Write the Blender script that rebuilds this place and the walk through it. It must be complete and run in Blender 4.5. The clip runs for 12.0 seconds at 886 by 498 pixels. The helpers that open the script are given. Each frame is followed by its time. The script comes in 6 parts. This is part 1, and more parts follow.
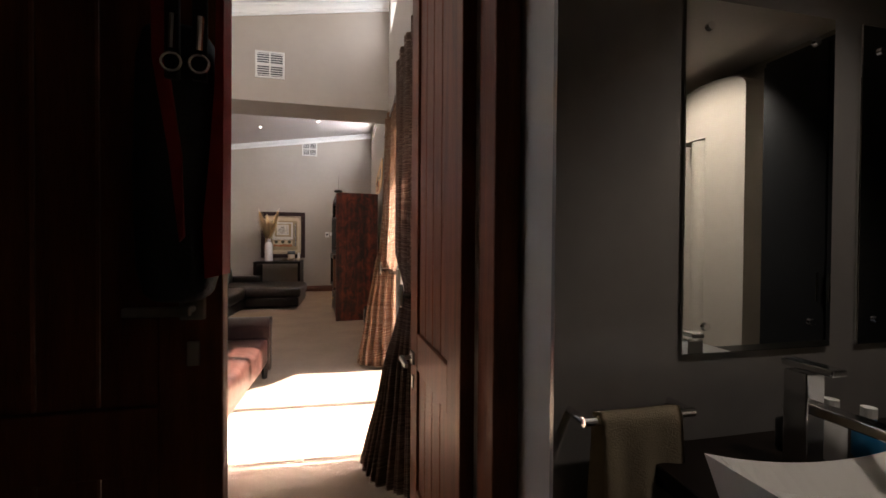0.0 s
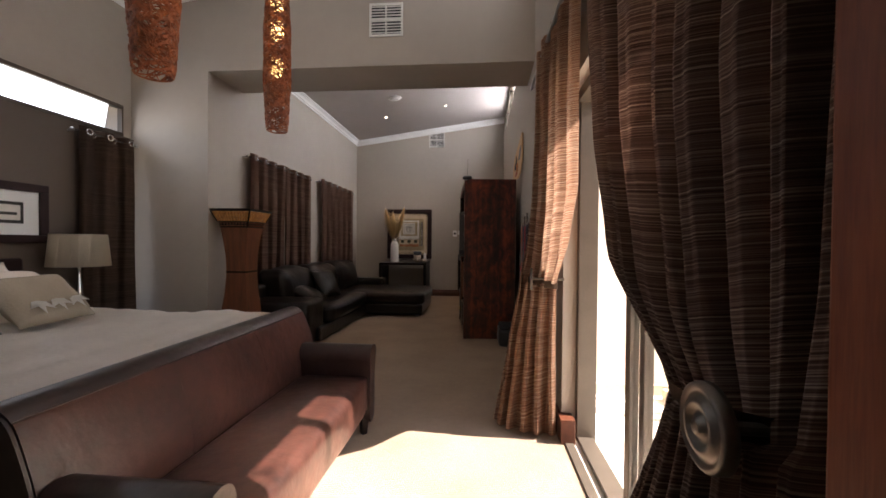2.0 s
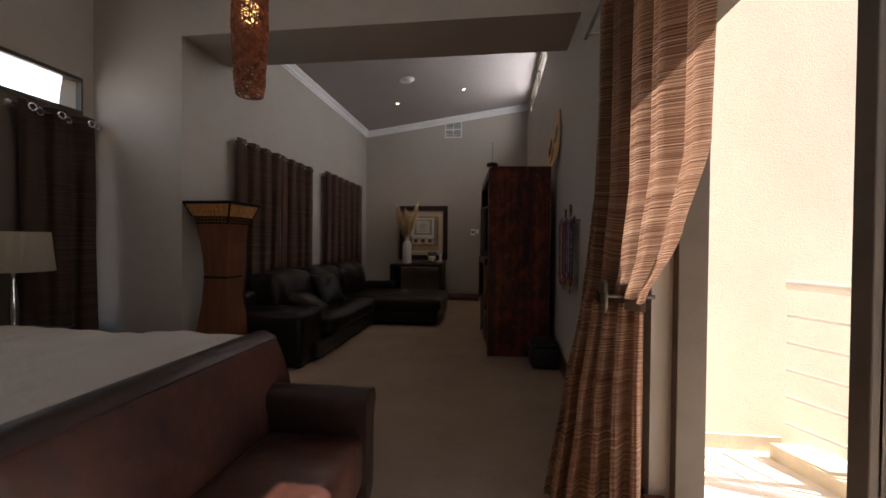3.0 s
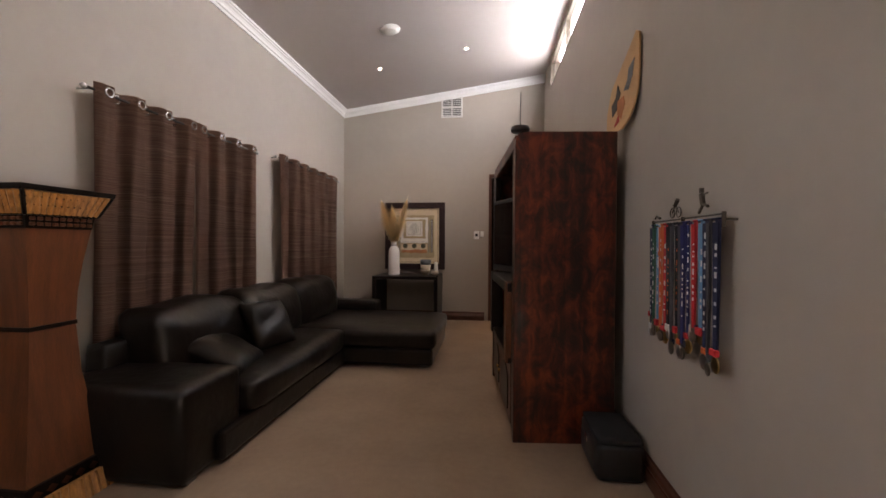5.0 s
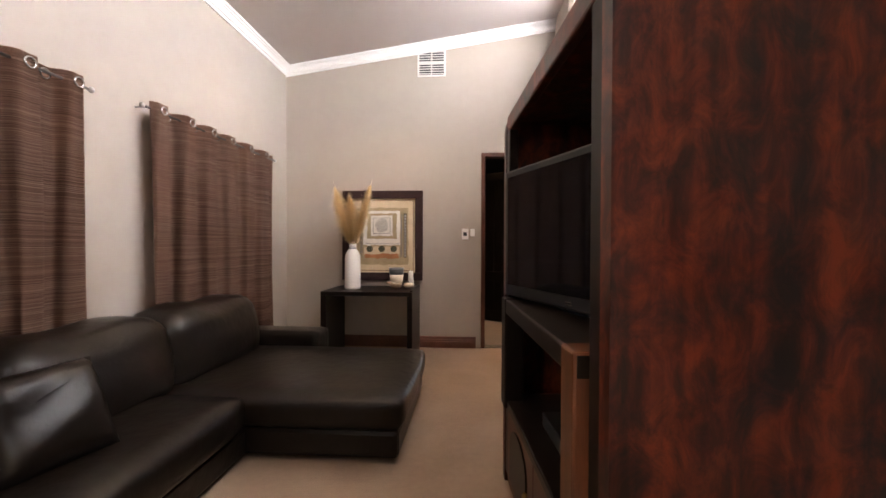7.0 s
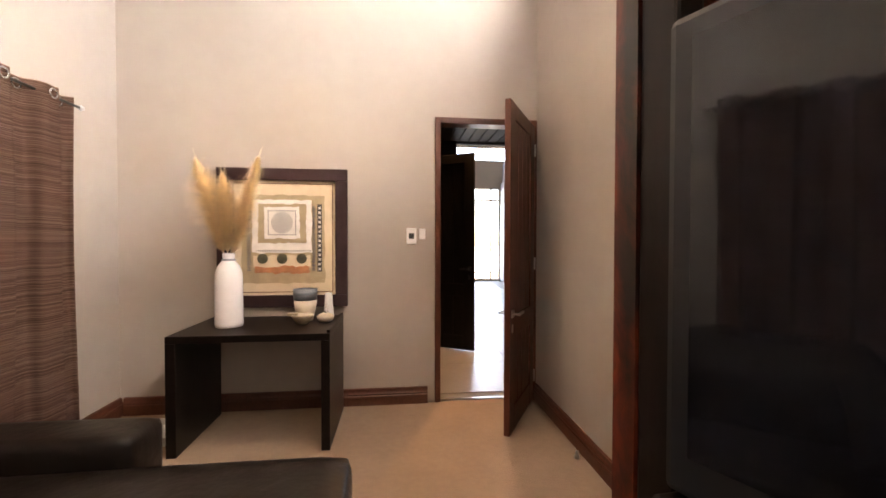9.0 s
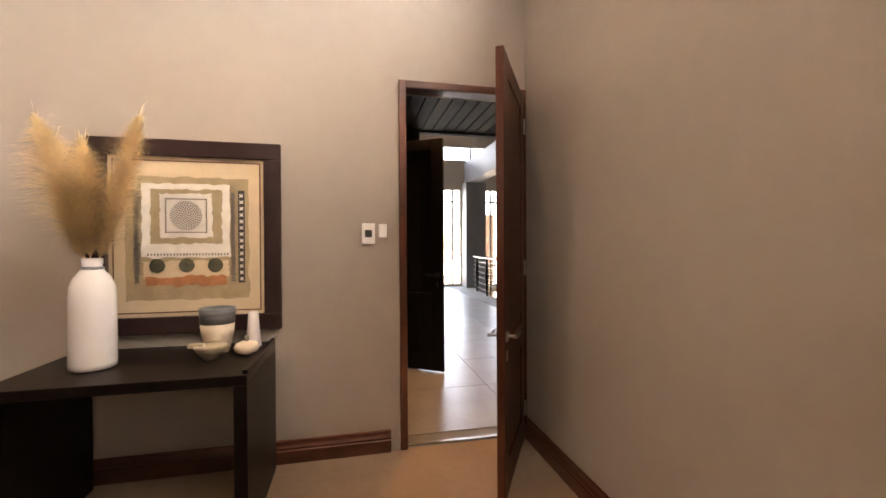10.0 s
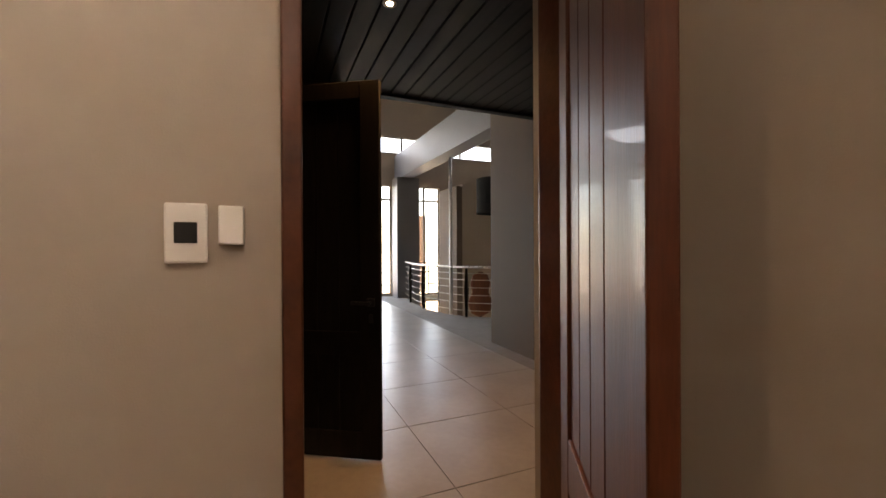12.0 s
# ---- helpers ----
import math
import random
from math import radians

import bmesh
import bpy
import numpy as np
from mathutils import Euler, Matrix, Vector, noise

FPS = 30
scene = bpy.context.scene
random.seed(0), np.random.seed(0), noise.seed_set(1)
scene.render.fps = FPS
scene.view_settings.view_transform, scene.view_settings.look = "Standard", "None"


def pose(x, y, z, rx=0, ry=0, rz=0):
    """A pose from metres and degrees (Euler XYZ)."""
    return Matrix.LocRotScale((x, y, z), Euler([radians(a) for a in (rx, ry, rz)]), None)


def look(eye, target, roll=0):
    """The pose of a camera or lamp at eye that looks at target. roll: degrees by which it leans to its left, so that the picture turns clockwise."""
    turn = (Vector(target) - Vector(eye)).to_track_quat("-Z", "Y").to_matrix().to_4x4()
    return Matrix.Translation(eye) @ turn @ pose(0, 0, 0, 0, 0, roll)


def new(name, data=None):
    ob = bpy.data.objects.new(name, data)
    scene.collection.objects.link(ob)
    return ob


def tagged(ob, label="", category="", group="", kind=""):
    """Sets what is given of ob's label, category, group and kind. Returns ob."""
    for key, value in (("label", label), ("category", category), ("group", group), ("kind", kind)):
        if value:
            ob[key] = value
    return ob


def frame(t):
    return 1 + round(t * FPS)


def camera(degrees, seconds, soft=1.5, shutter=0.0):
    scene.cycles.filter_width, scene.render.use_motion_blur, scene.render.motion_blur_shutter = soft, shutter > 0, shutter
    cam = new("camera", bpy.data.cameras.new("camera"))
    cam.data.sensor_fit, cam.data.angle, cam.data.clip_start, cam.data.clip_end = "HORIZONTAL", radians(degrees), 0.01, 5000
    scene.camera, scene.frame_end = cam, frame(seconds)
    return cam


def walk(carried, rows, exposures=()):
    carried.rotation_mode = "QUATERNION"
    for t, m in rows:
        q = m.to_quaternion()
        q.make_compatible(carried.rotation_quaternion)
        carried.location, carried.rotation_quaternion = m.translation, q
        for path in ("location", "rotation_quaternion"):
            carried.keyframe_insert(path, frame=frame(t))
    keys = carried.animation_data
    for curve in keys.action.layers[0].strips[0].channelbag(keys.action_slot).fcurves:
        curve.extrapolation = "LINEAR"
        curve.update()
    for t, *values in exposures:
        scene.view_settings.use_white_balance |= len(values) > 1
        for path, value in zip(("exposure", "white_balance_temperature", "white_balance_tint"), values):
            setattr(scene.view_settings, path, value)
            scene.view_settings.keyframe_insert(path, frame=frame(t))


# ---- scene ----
cam = camera(95.0, 12.0, soft=1.6)
PATH = [
    (0, (-0.452, -0.41, 1.19), (-0.006, 1.59, 1.163), 0.4),
    (0.5, (-0.421, -0.087, 1.173), (-0.175, 1.913, 1.149), 0.5),
    (1, (-0.473, 0.274, 1.161), (-0.402, 2.273, 1.138), 0.5),
    (1.5, (-0.499, 0.628, 1.172), (-0.572, 2.627, 1.147), 0.6),
    (2, (-0.504, 0.969, 1.162), (-0.685, 2.961, 1.136), 0.5),
    (2.5, (-0.566, 1.353, 1.165), (-0.805, 3.338, 1.14), 0.5),
    (3, (-0.638, 1.74, 1.163), (-0.887, 3.725, 1.134), 0.5),
    (3.5, (-0.678, 2.154, 1.183), (-0.924, 4.139, 1.156), 0.6),
    (5.5, (-0.891, 3.777, 1.265), (-1.11, 5.765, 1.236), 0.3),
    (6, (-0.915, 4.206, 1.27), (-1.12, 6.195, 1.244), 0.3),
    (6.5, (-0.956, 4.62, 1.283), (-1.136, 6.612, 1.254), 0.2),
    (7, (-0.998, 5.038, 1.273), (-1.133, 7.034, 1.247), 0.2),
    (9, (-1.179, 6.629, 1.346), (-0.956, 8.616, 1.309), 0.1),
    (9.5, (-1.187, 7.006, 1.342), (-0.865, 8.979, 1.31), -0.0),
    (10, (-1.156, 7.391, 1.311), (-0.726, 9.344, 1.296), -0.3),
    (10.5, (-1.098, 7.783, 1.344), (-0.587, 9.716, 1.319), -0.2),
    (11, (-1.051, 8.174, 1.351), (-0.44, 10.078, 1.334), -0.3),
    (11.5, (-0.955, 8.56, 1.353), (-0.256, 10.434, 1.343), -0.3),
    (12, (-0.894, 8.955, 1.354), (-0.112, 10.796, 1.35), -0.3),
]
EXPOSURES = [(0, 3.0, 6600, 15), (1.0, 2.9, 6600, 15), (1.5, 2.6, 6600, 15), (2.0, 2.3, 6600, 15), (2.5, 1.8, 6600, 15), (3.0, 1.4, 6600, 15),
             (3.5, 1.1, 6700, 14), (5.5, 3.45, 6800, 17), (7.0, 3.85, 6800, 17), (9.0, 4.45, 7400, 18), (10.0, 4.15, 7900, 18), (12, 3.6, 8600, 18)]
walk(cam, [(t, look(eye, target, roll)) for t, eye, target, roll in PATH], EXPOSURES)

# ---- world, sun, large lights ----
world = bpy.data.worlds.new("world")
scene.world = world
world.use_nodes = True
_wn = world.node_tree.nodes
_sky = _wn.new("ShaderNodeTexSky")
_sky.sky_type, _sky.sun_disc = "NISHITA", False
SUN_EL = radians(47)
SUN_WAY = Vector((1.0, -0.04, 0)).normalized()
_sky.sun_elevation = SUN_EL
_sky.sun_rotation = math.atan2(SUN_WAY.x, SUN_WAY.y)
_wn["Background"].inputs[1].default_value = 0.10
world.node_tree.links.new(_sky.outputs[0], _wn["Background"].inputs[0])

sun = new("sun", bpy.data.lights.new("sun", "SUN"))
sun.data.energy, sun.data.angle, sun.data.color = 5.0, radians(0.5), (1.0, 0.955, 0.90)
_d = SUN_WAY * math.cos(SUN_EL) + Vector((0, 0, math.sin(SUN_EL)))
sun.matrix_world = look(tuple(_d * 20), (0, 0, 0))


def area(name, eye, target, sx, sy, watts, color=(1, 1, 1)):
    lamp = new(name, bpy.data.lights.new(name, "AREA"))
    lamp.data.shape, lamp.data.size, lamp.data.size_y = "RECTANGLE", sx, sy
    lamp.data.energy, lamp.data.color = watts, color
    lamp.matrix_world = look(eye, target)
    return lamp


def spot(name, eye, watts, color=(1, 0.78, 0.55), angle=110, target=None):
    lamp = new(name, bpy.data.lights.new(name, "SPOT"))
    lamp.data.energy, lamp.data.color, lamp.data.spot_size, lamp.data.spot_blend = watts, color, radians(angle), 0.6
    lamp.data.shadow_soft_size = 0.03
    lamp.matrix_world = look(eye, target or (eye[0], eye[1] + 0.001, 0))
    return lamp


area("sky_lounge_window", (0.10, 7.5, 3.68), (-3.0, 7.5, 3.9), 3.4, 0.34, 10, (0.92, 0.95, 1.0))
area("sky_bedroom_window", (0.10, 3.0, 4.0), (-3.0, 3.0, 3.4), 3.4, 0.4, 4, (0.86, 0.93, 1.0))
area("sky_west_window", (-4.22, 3.0, 2.39), (-2.0, 3.0, 2.0), 3.4, 0.26, 3, (0.86, 0.93, 1.0))


# ---- materials ----
def rgb(c):
    return (c[0], c[1], c[2], 1.0)


def material(name, color, rough=0.6, metal=0.0, var=0.12, scale=6.0, bump=0.0, bump_scale=60.0, spec=0.5, stretch=(1, 1, 1), coat=0.0):
    m = bpy.data.materials.new(name)
    m.use_nodes = True
    n, l = m.node_tree.nodes, m.node_tree.links
    b = n["Principled BSDF"]
    b.inputs["Roughness"].default_value = rough
    b.inputs["Metallic"].default_value = metal
    b.inputs["Specular IOR Level"].default_value = spec
    b.inputs["Coat Weight"].default_value = coat
    tc = n.new("ShaderNodeTexCoord")
    mp = n.new("ShaderNodeMapping")
    mp.inputs["Scale"].default_value = stretch
    l.new(tc.outputs["Object"], mp.inputs[0])
    big = n.new("ShaderNodeTexNoise")
    big.inputs["Scale"].default_value, big.inputs["Detail"].default_value = scale, 6
    fine = n.new("ShaderNodeTexNoise")
    fine.inputs["Scale"].default_value, fine.inputs["Detail"].default_value = scale * 9, 3
    l.new(mp.outputs[0], big.inputs[0])
    l.new(mp.outputs[0], fine.inputs[0])
    mix = n.new("ShaderNodeMix")
    mix.data_type = "RGBA"
    mix.inputs["A"].default_value = rgb([v * (1 - var) for v in color])
    mix.inputs["B"].default_value = rgb([min(1, v * (1 + var)) for v in color])
    add = n.new("ShaderNodeMath")
    add.operation = "MULTIPLY_ADD"
    add.inputs[1].default_value = 0.3
    l.new(fine.outputs[0], add.inputs[0])
    sc = n.new("ShaderNodeMath")
    sc.operation = "MULTIPLY"
    sc.inputs[1].default_value = 0.7
    l.new(big.outputs[0], sc.inputs[0])
    l.new(sc.outputs[0], add.inputs[2])
    ramp = n.new("ShaderNodeMapRange")
    ramp.inputs["From Min"].default_value, ramp.inputs["From Max"].default_value = 0.35, 0.65
    l.new(add.outputs[0], ramp.inputs[0])
    l.new(ramp.outputs[0], mix.inputs["Factor"])
    l.new(mix.outputs["Result"], b.inputs["Base Color"])
    if bump:
        bn = n.new("ShaderNodeTexNoise")
        bn.inputs["Scale"].default_value, bn.inputs["Detail"].default_value = bump_scale, 4
        l.new(mp.outputs[0], bn.inputs[0])
        bu = n.new("ShaderNodeBump")
        bu.inputs["Strength"].default_value, bu.inputs["Distance"].default_value = bump, 0.01
        l.new(bn.outputs[0], bu.inputs["Height"])
        l.new(bu.outputs[0], b.inputs["Normal"])
    return m


def emission(name, color, strength):
    m = bpy.data.materials.new(name)
    m.use_nodes = True
    b = m.node_tree.nodes["Principled BSDF"]
    b.inputs["Base Color"].default_value = rgb(color)
    b.inputs["Emission Color"].default_value = rgb(color)
    b.inputs["Emission Strength"].default_value = strength
    return m


def glass(name, tint=(1, 1, 1), rough=0.0):
    m = bpy.data.materials.new(name)
    m.use_nodes = True
    b = m.node_tree.nodes["Principled BSDF"]
    b.inputs["Base Color"].default_value = rgb(tint)
    b.inputs["Transmission Weight"].default_value = 1.0
    b.inputs["Roughness"].default_value = rough
    b.inputs["IOR"].default_value = 1.1
    return m


M = {}
M["wall"] = material("wall_paint", (0.395, 0.345, 0.292), 0.75, var=0.04, scale=1.2, bump=0.08, bump_scale=220)
# Dark walls, and the shade painted into the shower recess and stairwell return.
M["wall_dark"] = material("wall_dark_and_shade", (0.13, 0.10, 0.08), 0.75, var=0.04, scale=1.2, bump=0.08, bump_scale=220)
M["ceiling"] = material("ceiling_paint", (0.55, 0.50, 0.47), 0.8, var=0.03, scale=1.0, bump=0.05, bump_scale=150)
M["cornice"] = material("white_plaster", (0.8, 0.79, 0.77), 0.6, var=0.03, scale=3)
M["carpet"] = material("beige_carpet", (0.32, 0.232, 0.163), 0.95, var=0.10, scale=2.5, bump=0.5, bump_scale=420, spec=0.1)
def ribs(m, per_metre, strength):
    """Woven ribs across the whole surface, added over the material's own relief."""
    n, l = m.node_tree.nodes, m.node_tree.links
    b = n["Principled BSDF"]
    tc = n.new("ShaderNodeTexCoord")
    wv = n.new("ShaderNodeTexWave")
    wv.bands_direction = "Y"
    wv.inputs["Scale"].default_value, wv.inputs["Distortion"].default_value = per_metre * 0.314, 1.2
    wv.inputs["Detail"].default_value, wv.inputs["Detail Scale"].default_value = 2, 6
    l.new(tc.outputs["Object"], wv.inputs[0])
    bu = n.new("ShaderNodeBump")
    bu.inputs["Strength"].default_value, bu.inputs["Distance"].default_value = strength, 0.006
    l.new(wv.outputs["Fac"], bu.inputs["Height"])
    l.new(b.inputs["Normal"].links[0].from_socket, bu.inputs["Normal"])
    l.new(bu.outputs[0], b.inputs["Normal"])


ribs(M["carpet"], 70, 0.22)
M["wood_trim"] = material("reddish_wood", (0.095, 0.030, 0.015), 0.35, var=0.35, scale=5, bump=0.1, bump_scale=50, stretch=(1, 1, 1))
M["wood_door"] = material("mahogany_door", (0.135, 0.040, 0.018), 0.5, spec=0.16, var=0.35, scale=5, bump=0.1, bump_scale=30, stretch=(6, 6, 0.5))
M["wood_polished"] = material("polished_mahogany", (0.085, 0.023, 0.010), 0.40, spec=0.3, var=0.3, scale=5, bump=0.06, bump_scale=30, stretch=(6, 6, 0.5), coat=0.12)
M["wood_dark"] = material("dark_stained_wood", (0.010, 0.0062, 0.0048), 0.34, spec=0.17, var=0.4, scale=5, stretch=(1, 6, 1))
M["leather_black"] = material("black_leather", (0.0095, 0.0066, 0.0052), 0.30, spec=0.30, var=0.25, scale=4, bump=0.4, bump_scale=14)
M["leather_brown"] = material("brown_leather", (0.050, 0.0175, 0.0115), 0.31, var=0.75, scale=2.4, bump=0.3, bump_scale=16, spec=0.75)
M["leather_umber"] = material("dark_umber_leather", (0.019, 0.0085, 0.0068), 0.32, var=0.5, scale=3, bump=0.3, bump_scale=14, spec=0.6)
M["linen"] = material("cream_linen", (0.86, 0.775, 0.69), 0.9, var=0.04, scale=3, bump=0.3, bump_scale=35, spec=0.2)
M["white"] = material("white_plastic", (0.8, 0.79, 0.76), 0.4, var=0.02, scale=4)
M["vent"] = material("vent_enamel", (0.72, 0.7, 0.66), 0.5, var=0.02, scale=4)
M["black"] = material("black_plastic", (0.012, 0.012, 0.013), 0.35, var=0.1, scale=6)
M["screen"] = material("dark_screen", (0.005, 0.005, 0.006), 0.05, var=0.0, scale=1, spec=0.5)
M["chrome"] = material("chrome", (0.75, 0.75, 0.76), 0.15, 1.0, var=0.03, scale=8)
M["bronze"] = material("bronze_aluminium", (0.10, 0.078, 0.058), 0.45, 0.3, var=0.08, scale=8)
M["stucco"] = material("peach_stucco", (0.80, 0.68, 0.56), 0.9, var=0.05, scale=2, bump=0.3, bump_scale=120)
M["outside_tile"] = material("terrace_tile", (0.72, 0.65, 0.55), 0.7, var=0.08, scale=4)
M["tile"] = material("grey_hall_tile", (0.30, 0.275, 0.25), 0.3, var=0.12, scale=2.2, bump=0.02, bump_scale=30)
def knotty(name, dark, mid, light):
    m = material(name, mid, 0.40, coat=0.08)
    n, l = m.node_tree.nodes, m.node_tree.links
    tc = n.new("ShaderNodeTexCoord")
    mp = n.new("ShaderNodeMapping")
    mp.inputs["Scale"].default_value = (7, 7, 4.2)
    l.new(tc.outputs["Object"], mp.inputs[0])
    a = n.new("ShaderNodeTexNoise")
    a.inputs["Scale"].default_value, a.inputs["Detail"].default_value, a.inputs["Distortion"].default_value = 1.6, 10, 0.7
    a.inputs["Roughness"].default_value = 0.68
    l.new(mp.outputs[0], a.inputs[0])
    mp2 = n.new("ShaderNodeMapping")
    mp2.inputs["Scale"].default_value = (17, 17, 0.35)
    l.new(tc.outputs["Object"], mp2.inputs[0])
    c = n.new("ShaderNodeTexNoise")
    c.inputs["Scale"].default_value, c.inputs["Detail"].default_value, c.inputs["Distortion"].default_value = 1.0, 4, 0.4
    l.new(mp2.outputs[0], c.inputs[0])
    s = n.new("ShaderNodeMath")
    s.operation = "MULTIPLY_ADD"
    s.inputs[1].default_value = 0.32
    k = n.new("ShaderNodeMath")
    k.operation = "MULTIPLY"
    k.inputs[1].default_value = 0.68
    l.new(a.outputs[0], k.inputs[0])
    l.new(c.outputs[0], s.inputs[0])
    l.new(k.outputs[0], s.inputs[2])
    r = n.new("ShaderNodeValToRGB")
    r.color_ramp.elements[0].position, r.color_ramp.elements[0].color = 0.40, rgb(dark)
    r.color_ramp.elements[1].position, r.color_ramp.elements[1].color = 0.63, rgb(light)
    r.color_ramp.elements.new(0.50).color = rgb(mid)
    l.new(s.outputs[0], r.inputs[0])
    l.new(r.outputs[0], n["Principled BSDF"].inputs["Base Color"])
    return m


M["wood_cab"] = knotty("knotty_red_brown_wood", (0.008, 0.0028, 0.002), (0.060, 0.0088, 0.0032), (0.19, 0.032, 0.009))
M["glass"] = glass("clear_glass")
M["mirror"] = material("mirror_silver", (0.86, 0.88, 0.87), 0.01, 1.0, var=0.0)
M["bath_tile"] = material("glossy_dark_wall_tile", (0.19, 0.175, 0.165), 0.14, var=0.06, scale=2)
M["grey_paint"] = material("grey_paint", (0.17, 0.175, 0.19), 0.5, var=0.05, scale=2)


# ---- building ----
def part(name, bm, mat, parent=None, label="", smooth=False):
    me = bpy.data.meshes.new(name)
    bm.normal_update()
    bm.to_mesh(me)
    bm.free()
    me.materials.append(mat)
    if smooth:
        me.polygons.foreach_set("use_smooth", [True] * len(me.polygons))
    ob = new(name, me)
    if parent is not None:
        ob.parent = parent
    if label:
        tagged(ob, label)
    return ob


def empty(name, m, label="", category="", group=""):
    ob = new(name)
    ob.matrix_world = m
    ob.empty_display_size = 0.1
    return tagged(ob, label, category, group)


def add_box(bm, x0, x1, y0, y1, z0, z1, bevel=0.0, segments=2, m=None):
    if x0 > x1: x0, x1 = x1, x0
    if y0 > y1: y0, y1 = y1, y0
    if z0 > z1: z0, z1 = z1, z0
    vs = [bm.verts.new((x, y, z)) for x in (x0, x1) for y in (y0, y1) for z in (z0, z1)]
    faces = [bm.faces.new([vs[i] for i in f]) for f in ((0, 1, 3, 2), (4, 6, 7, 5), (0, 4, 5, 1), (2, 3, 7, 6), (0, 2, 6, 4), (1, 5, 7, 3))]
    if bevel:
        edges = list({e for f in faces for e in f.edges})
        out = bmesh.ops.bevel(bm, geom=edges, offset=bevel, segments=segments, profile=0.5, affect="EDGES")
        vs = list({v for f in out["faces"] for v in f.verts} | {v for v in vs if v.is_valid})
    if m is not None:
        for v in vs:
            v.co = m @ v.co
    return vs


def box(x0, x1, y0, y1, z0, z1, bevel=0.0, segments=2):
    bm = bmesh.new()
    add_box(bm, x0, x1, y0, y1, z0, z1, bevel, segments)
    return bm


def add_prism(bm, pts, a, b, axis="y"):
    """Outline pts (u, v) drawn out from a to b along an axis."""
    def at(u, v, w):
        return {"x": (w, u, v), "y": (u, w, v), "z": (u, v, w)}[axis]
    lo = [bm.verts.new(at(u, v, a)) for u, v in pts]
    hi = [bm.verts.new(at(u, v, b)) for u, v in pts]
    bm.faces.new(lo)
    bm.faces.new(hi[::-1])
    for i in range(len(pts)):
        j = (i + 1) % len(pts)
        bm.faces.new((lo[i], hi[i], hi[j], lo[j]))


def smooth_prism(pts, a, b, axis="y", n=4):
    """A drawn-out outline with its corners rounded off and its side smooth; the ends stay flat."""
    P = [Vector(p) for p in pts]
    out = []
    for i in range(len(P)):
        p0, p1, p2, p3 = P[i - 1], P[i], P[(i + 1) % len(P)], P[(i + 2) % len(P)]
        for j in range(n):
            t = j / n
            out.append(0.5 * ((2 * p1) + (p2 - p0) * t + (2 * p0 - 5 * p1 + 4 * p2 - p3) * t * t + (3 * p1 - p0 - 3 * p2 + p3) * t ** 3))
    bm = bmesh.new()
    add_prism(bm, [(q.x, q.y) for q in out], a, b, axis)
    bmesh.ops.recalc_face_normals(bm, faces=bm.faces)
    caps = [f for f in bm.faces if len(f.verts) > 4]
    bmesh.ops.split_edges(bm, edges=list({e for f in caps for e in f.edges}))
    for f in bm.faces:
        f.smooth = len(f.verts) == 4
    return bm


def prism(pts, a, b, axis="y"):
    bm = bmesh.new()
    add_prism(bm, pts, a, b, axis)
    bmesh.ops.recalc_face_normals(bm, faces=bm.faces)
    return bm


def add_lathe(bm, profile, n=24, at=(0, 0, 0), sx=1.0, sy=1.0):
    rings = []
    for r, z in profile:
        rings.append([bm.verts.new((at[0] + sx * r * math.cos(2 * math.pi * i / n), at[1] + sy * r * math.sin(2 * math.pi * i / n), at[2] + z)) for i in range(n)])
    for a, b in zip(rings, rings[1:]):
        for i in range(n):
            j = (i + 1) % n
            bm.faces.new((a[i], a[j], b[j], b[i]))
    bm.faces.new(rings[0][::-1])
    bm.faces.new(rings[-1])


def lathe(profile, n=24, at=(0, 0, 0), sx=1.0, sy=1.0):
    bm = bmesh.new()
    add_lathe(bm, profile, n, at, sx, sy)
    return bm


def add_tube(bm, a, b, r, n=10, r2=None):
    a, b = Vector(a), Vector(b)
    q = (b - a).to_track_quat("Z", "Y").to_matrix()
    r2 = r if r2 is None else r2
    lo = [bm.verts.new(a + q @ Vector((r * math.cos(2 * math.pi * i / n), r * math.sin(2 * math.pi * i / n), 0))) for i in range(n)]
    hi = [bm.verts.new(b + q @ Vector((r2 * math.cos(2 * math.pi * i / n), r2 * math.sin(2 * math.pi * i / n), 0))) for i in range(n)]
    bm.faces.new(lo[::-1])
    bm.faces.new(hi)
    for i in range(n):
        j = (i + 1) % n
        bm.faces.new((lo[i], lo[j], hi[j], hi[i]))


def tube(a, b, r, n=10, r2=None):
    bm = bmesh.new()
    add_tube(bm, a, b, r, n, r2)
    return bm


def structure(name, bm, mat, label=""):
    bmesh.ops.recalc_face_normals(bm, faces=bm.faces)
    return tagged(part(name, bm, mat), label, kind="structure")


def wall_with_holes(bm, plane, at0, at1, u0, u1, z0, z1, holes):
    """A wall across an axis ("x": it stands at x from at0 to at1, u is y) with holes (ua, ub, za, zb)."""
    us = sorted({u0, u1, *[h[0] for h in holes], *[h[1] for h in holes]})
    for a, b in zip(us, us[1:]):
        mid = (a + b) / 2
        spans = sorted((h[2], h[3]) for h in holes if h[0] < mid < h[1])
        z = z0
        for za, zb in spans + [(z1, z1)]:
            if za > z + 1e-4:
                if plane == "x":
                    add_box(bm, at0, at1, a, b, z, za)
                else:
                    add_box(bm, a, b, at0, at1, z, za)
            z = max(z, zb)


# ---- large structure ----
WX, EY, DW = -3.306, 10.0, 12.95
SLOPE_L = 0.142


def ceil_l(x):
    return 3.93 + SLOPE_L * x


def ceil_b(x):
    return 4.31 + 0.16 * x


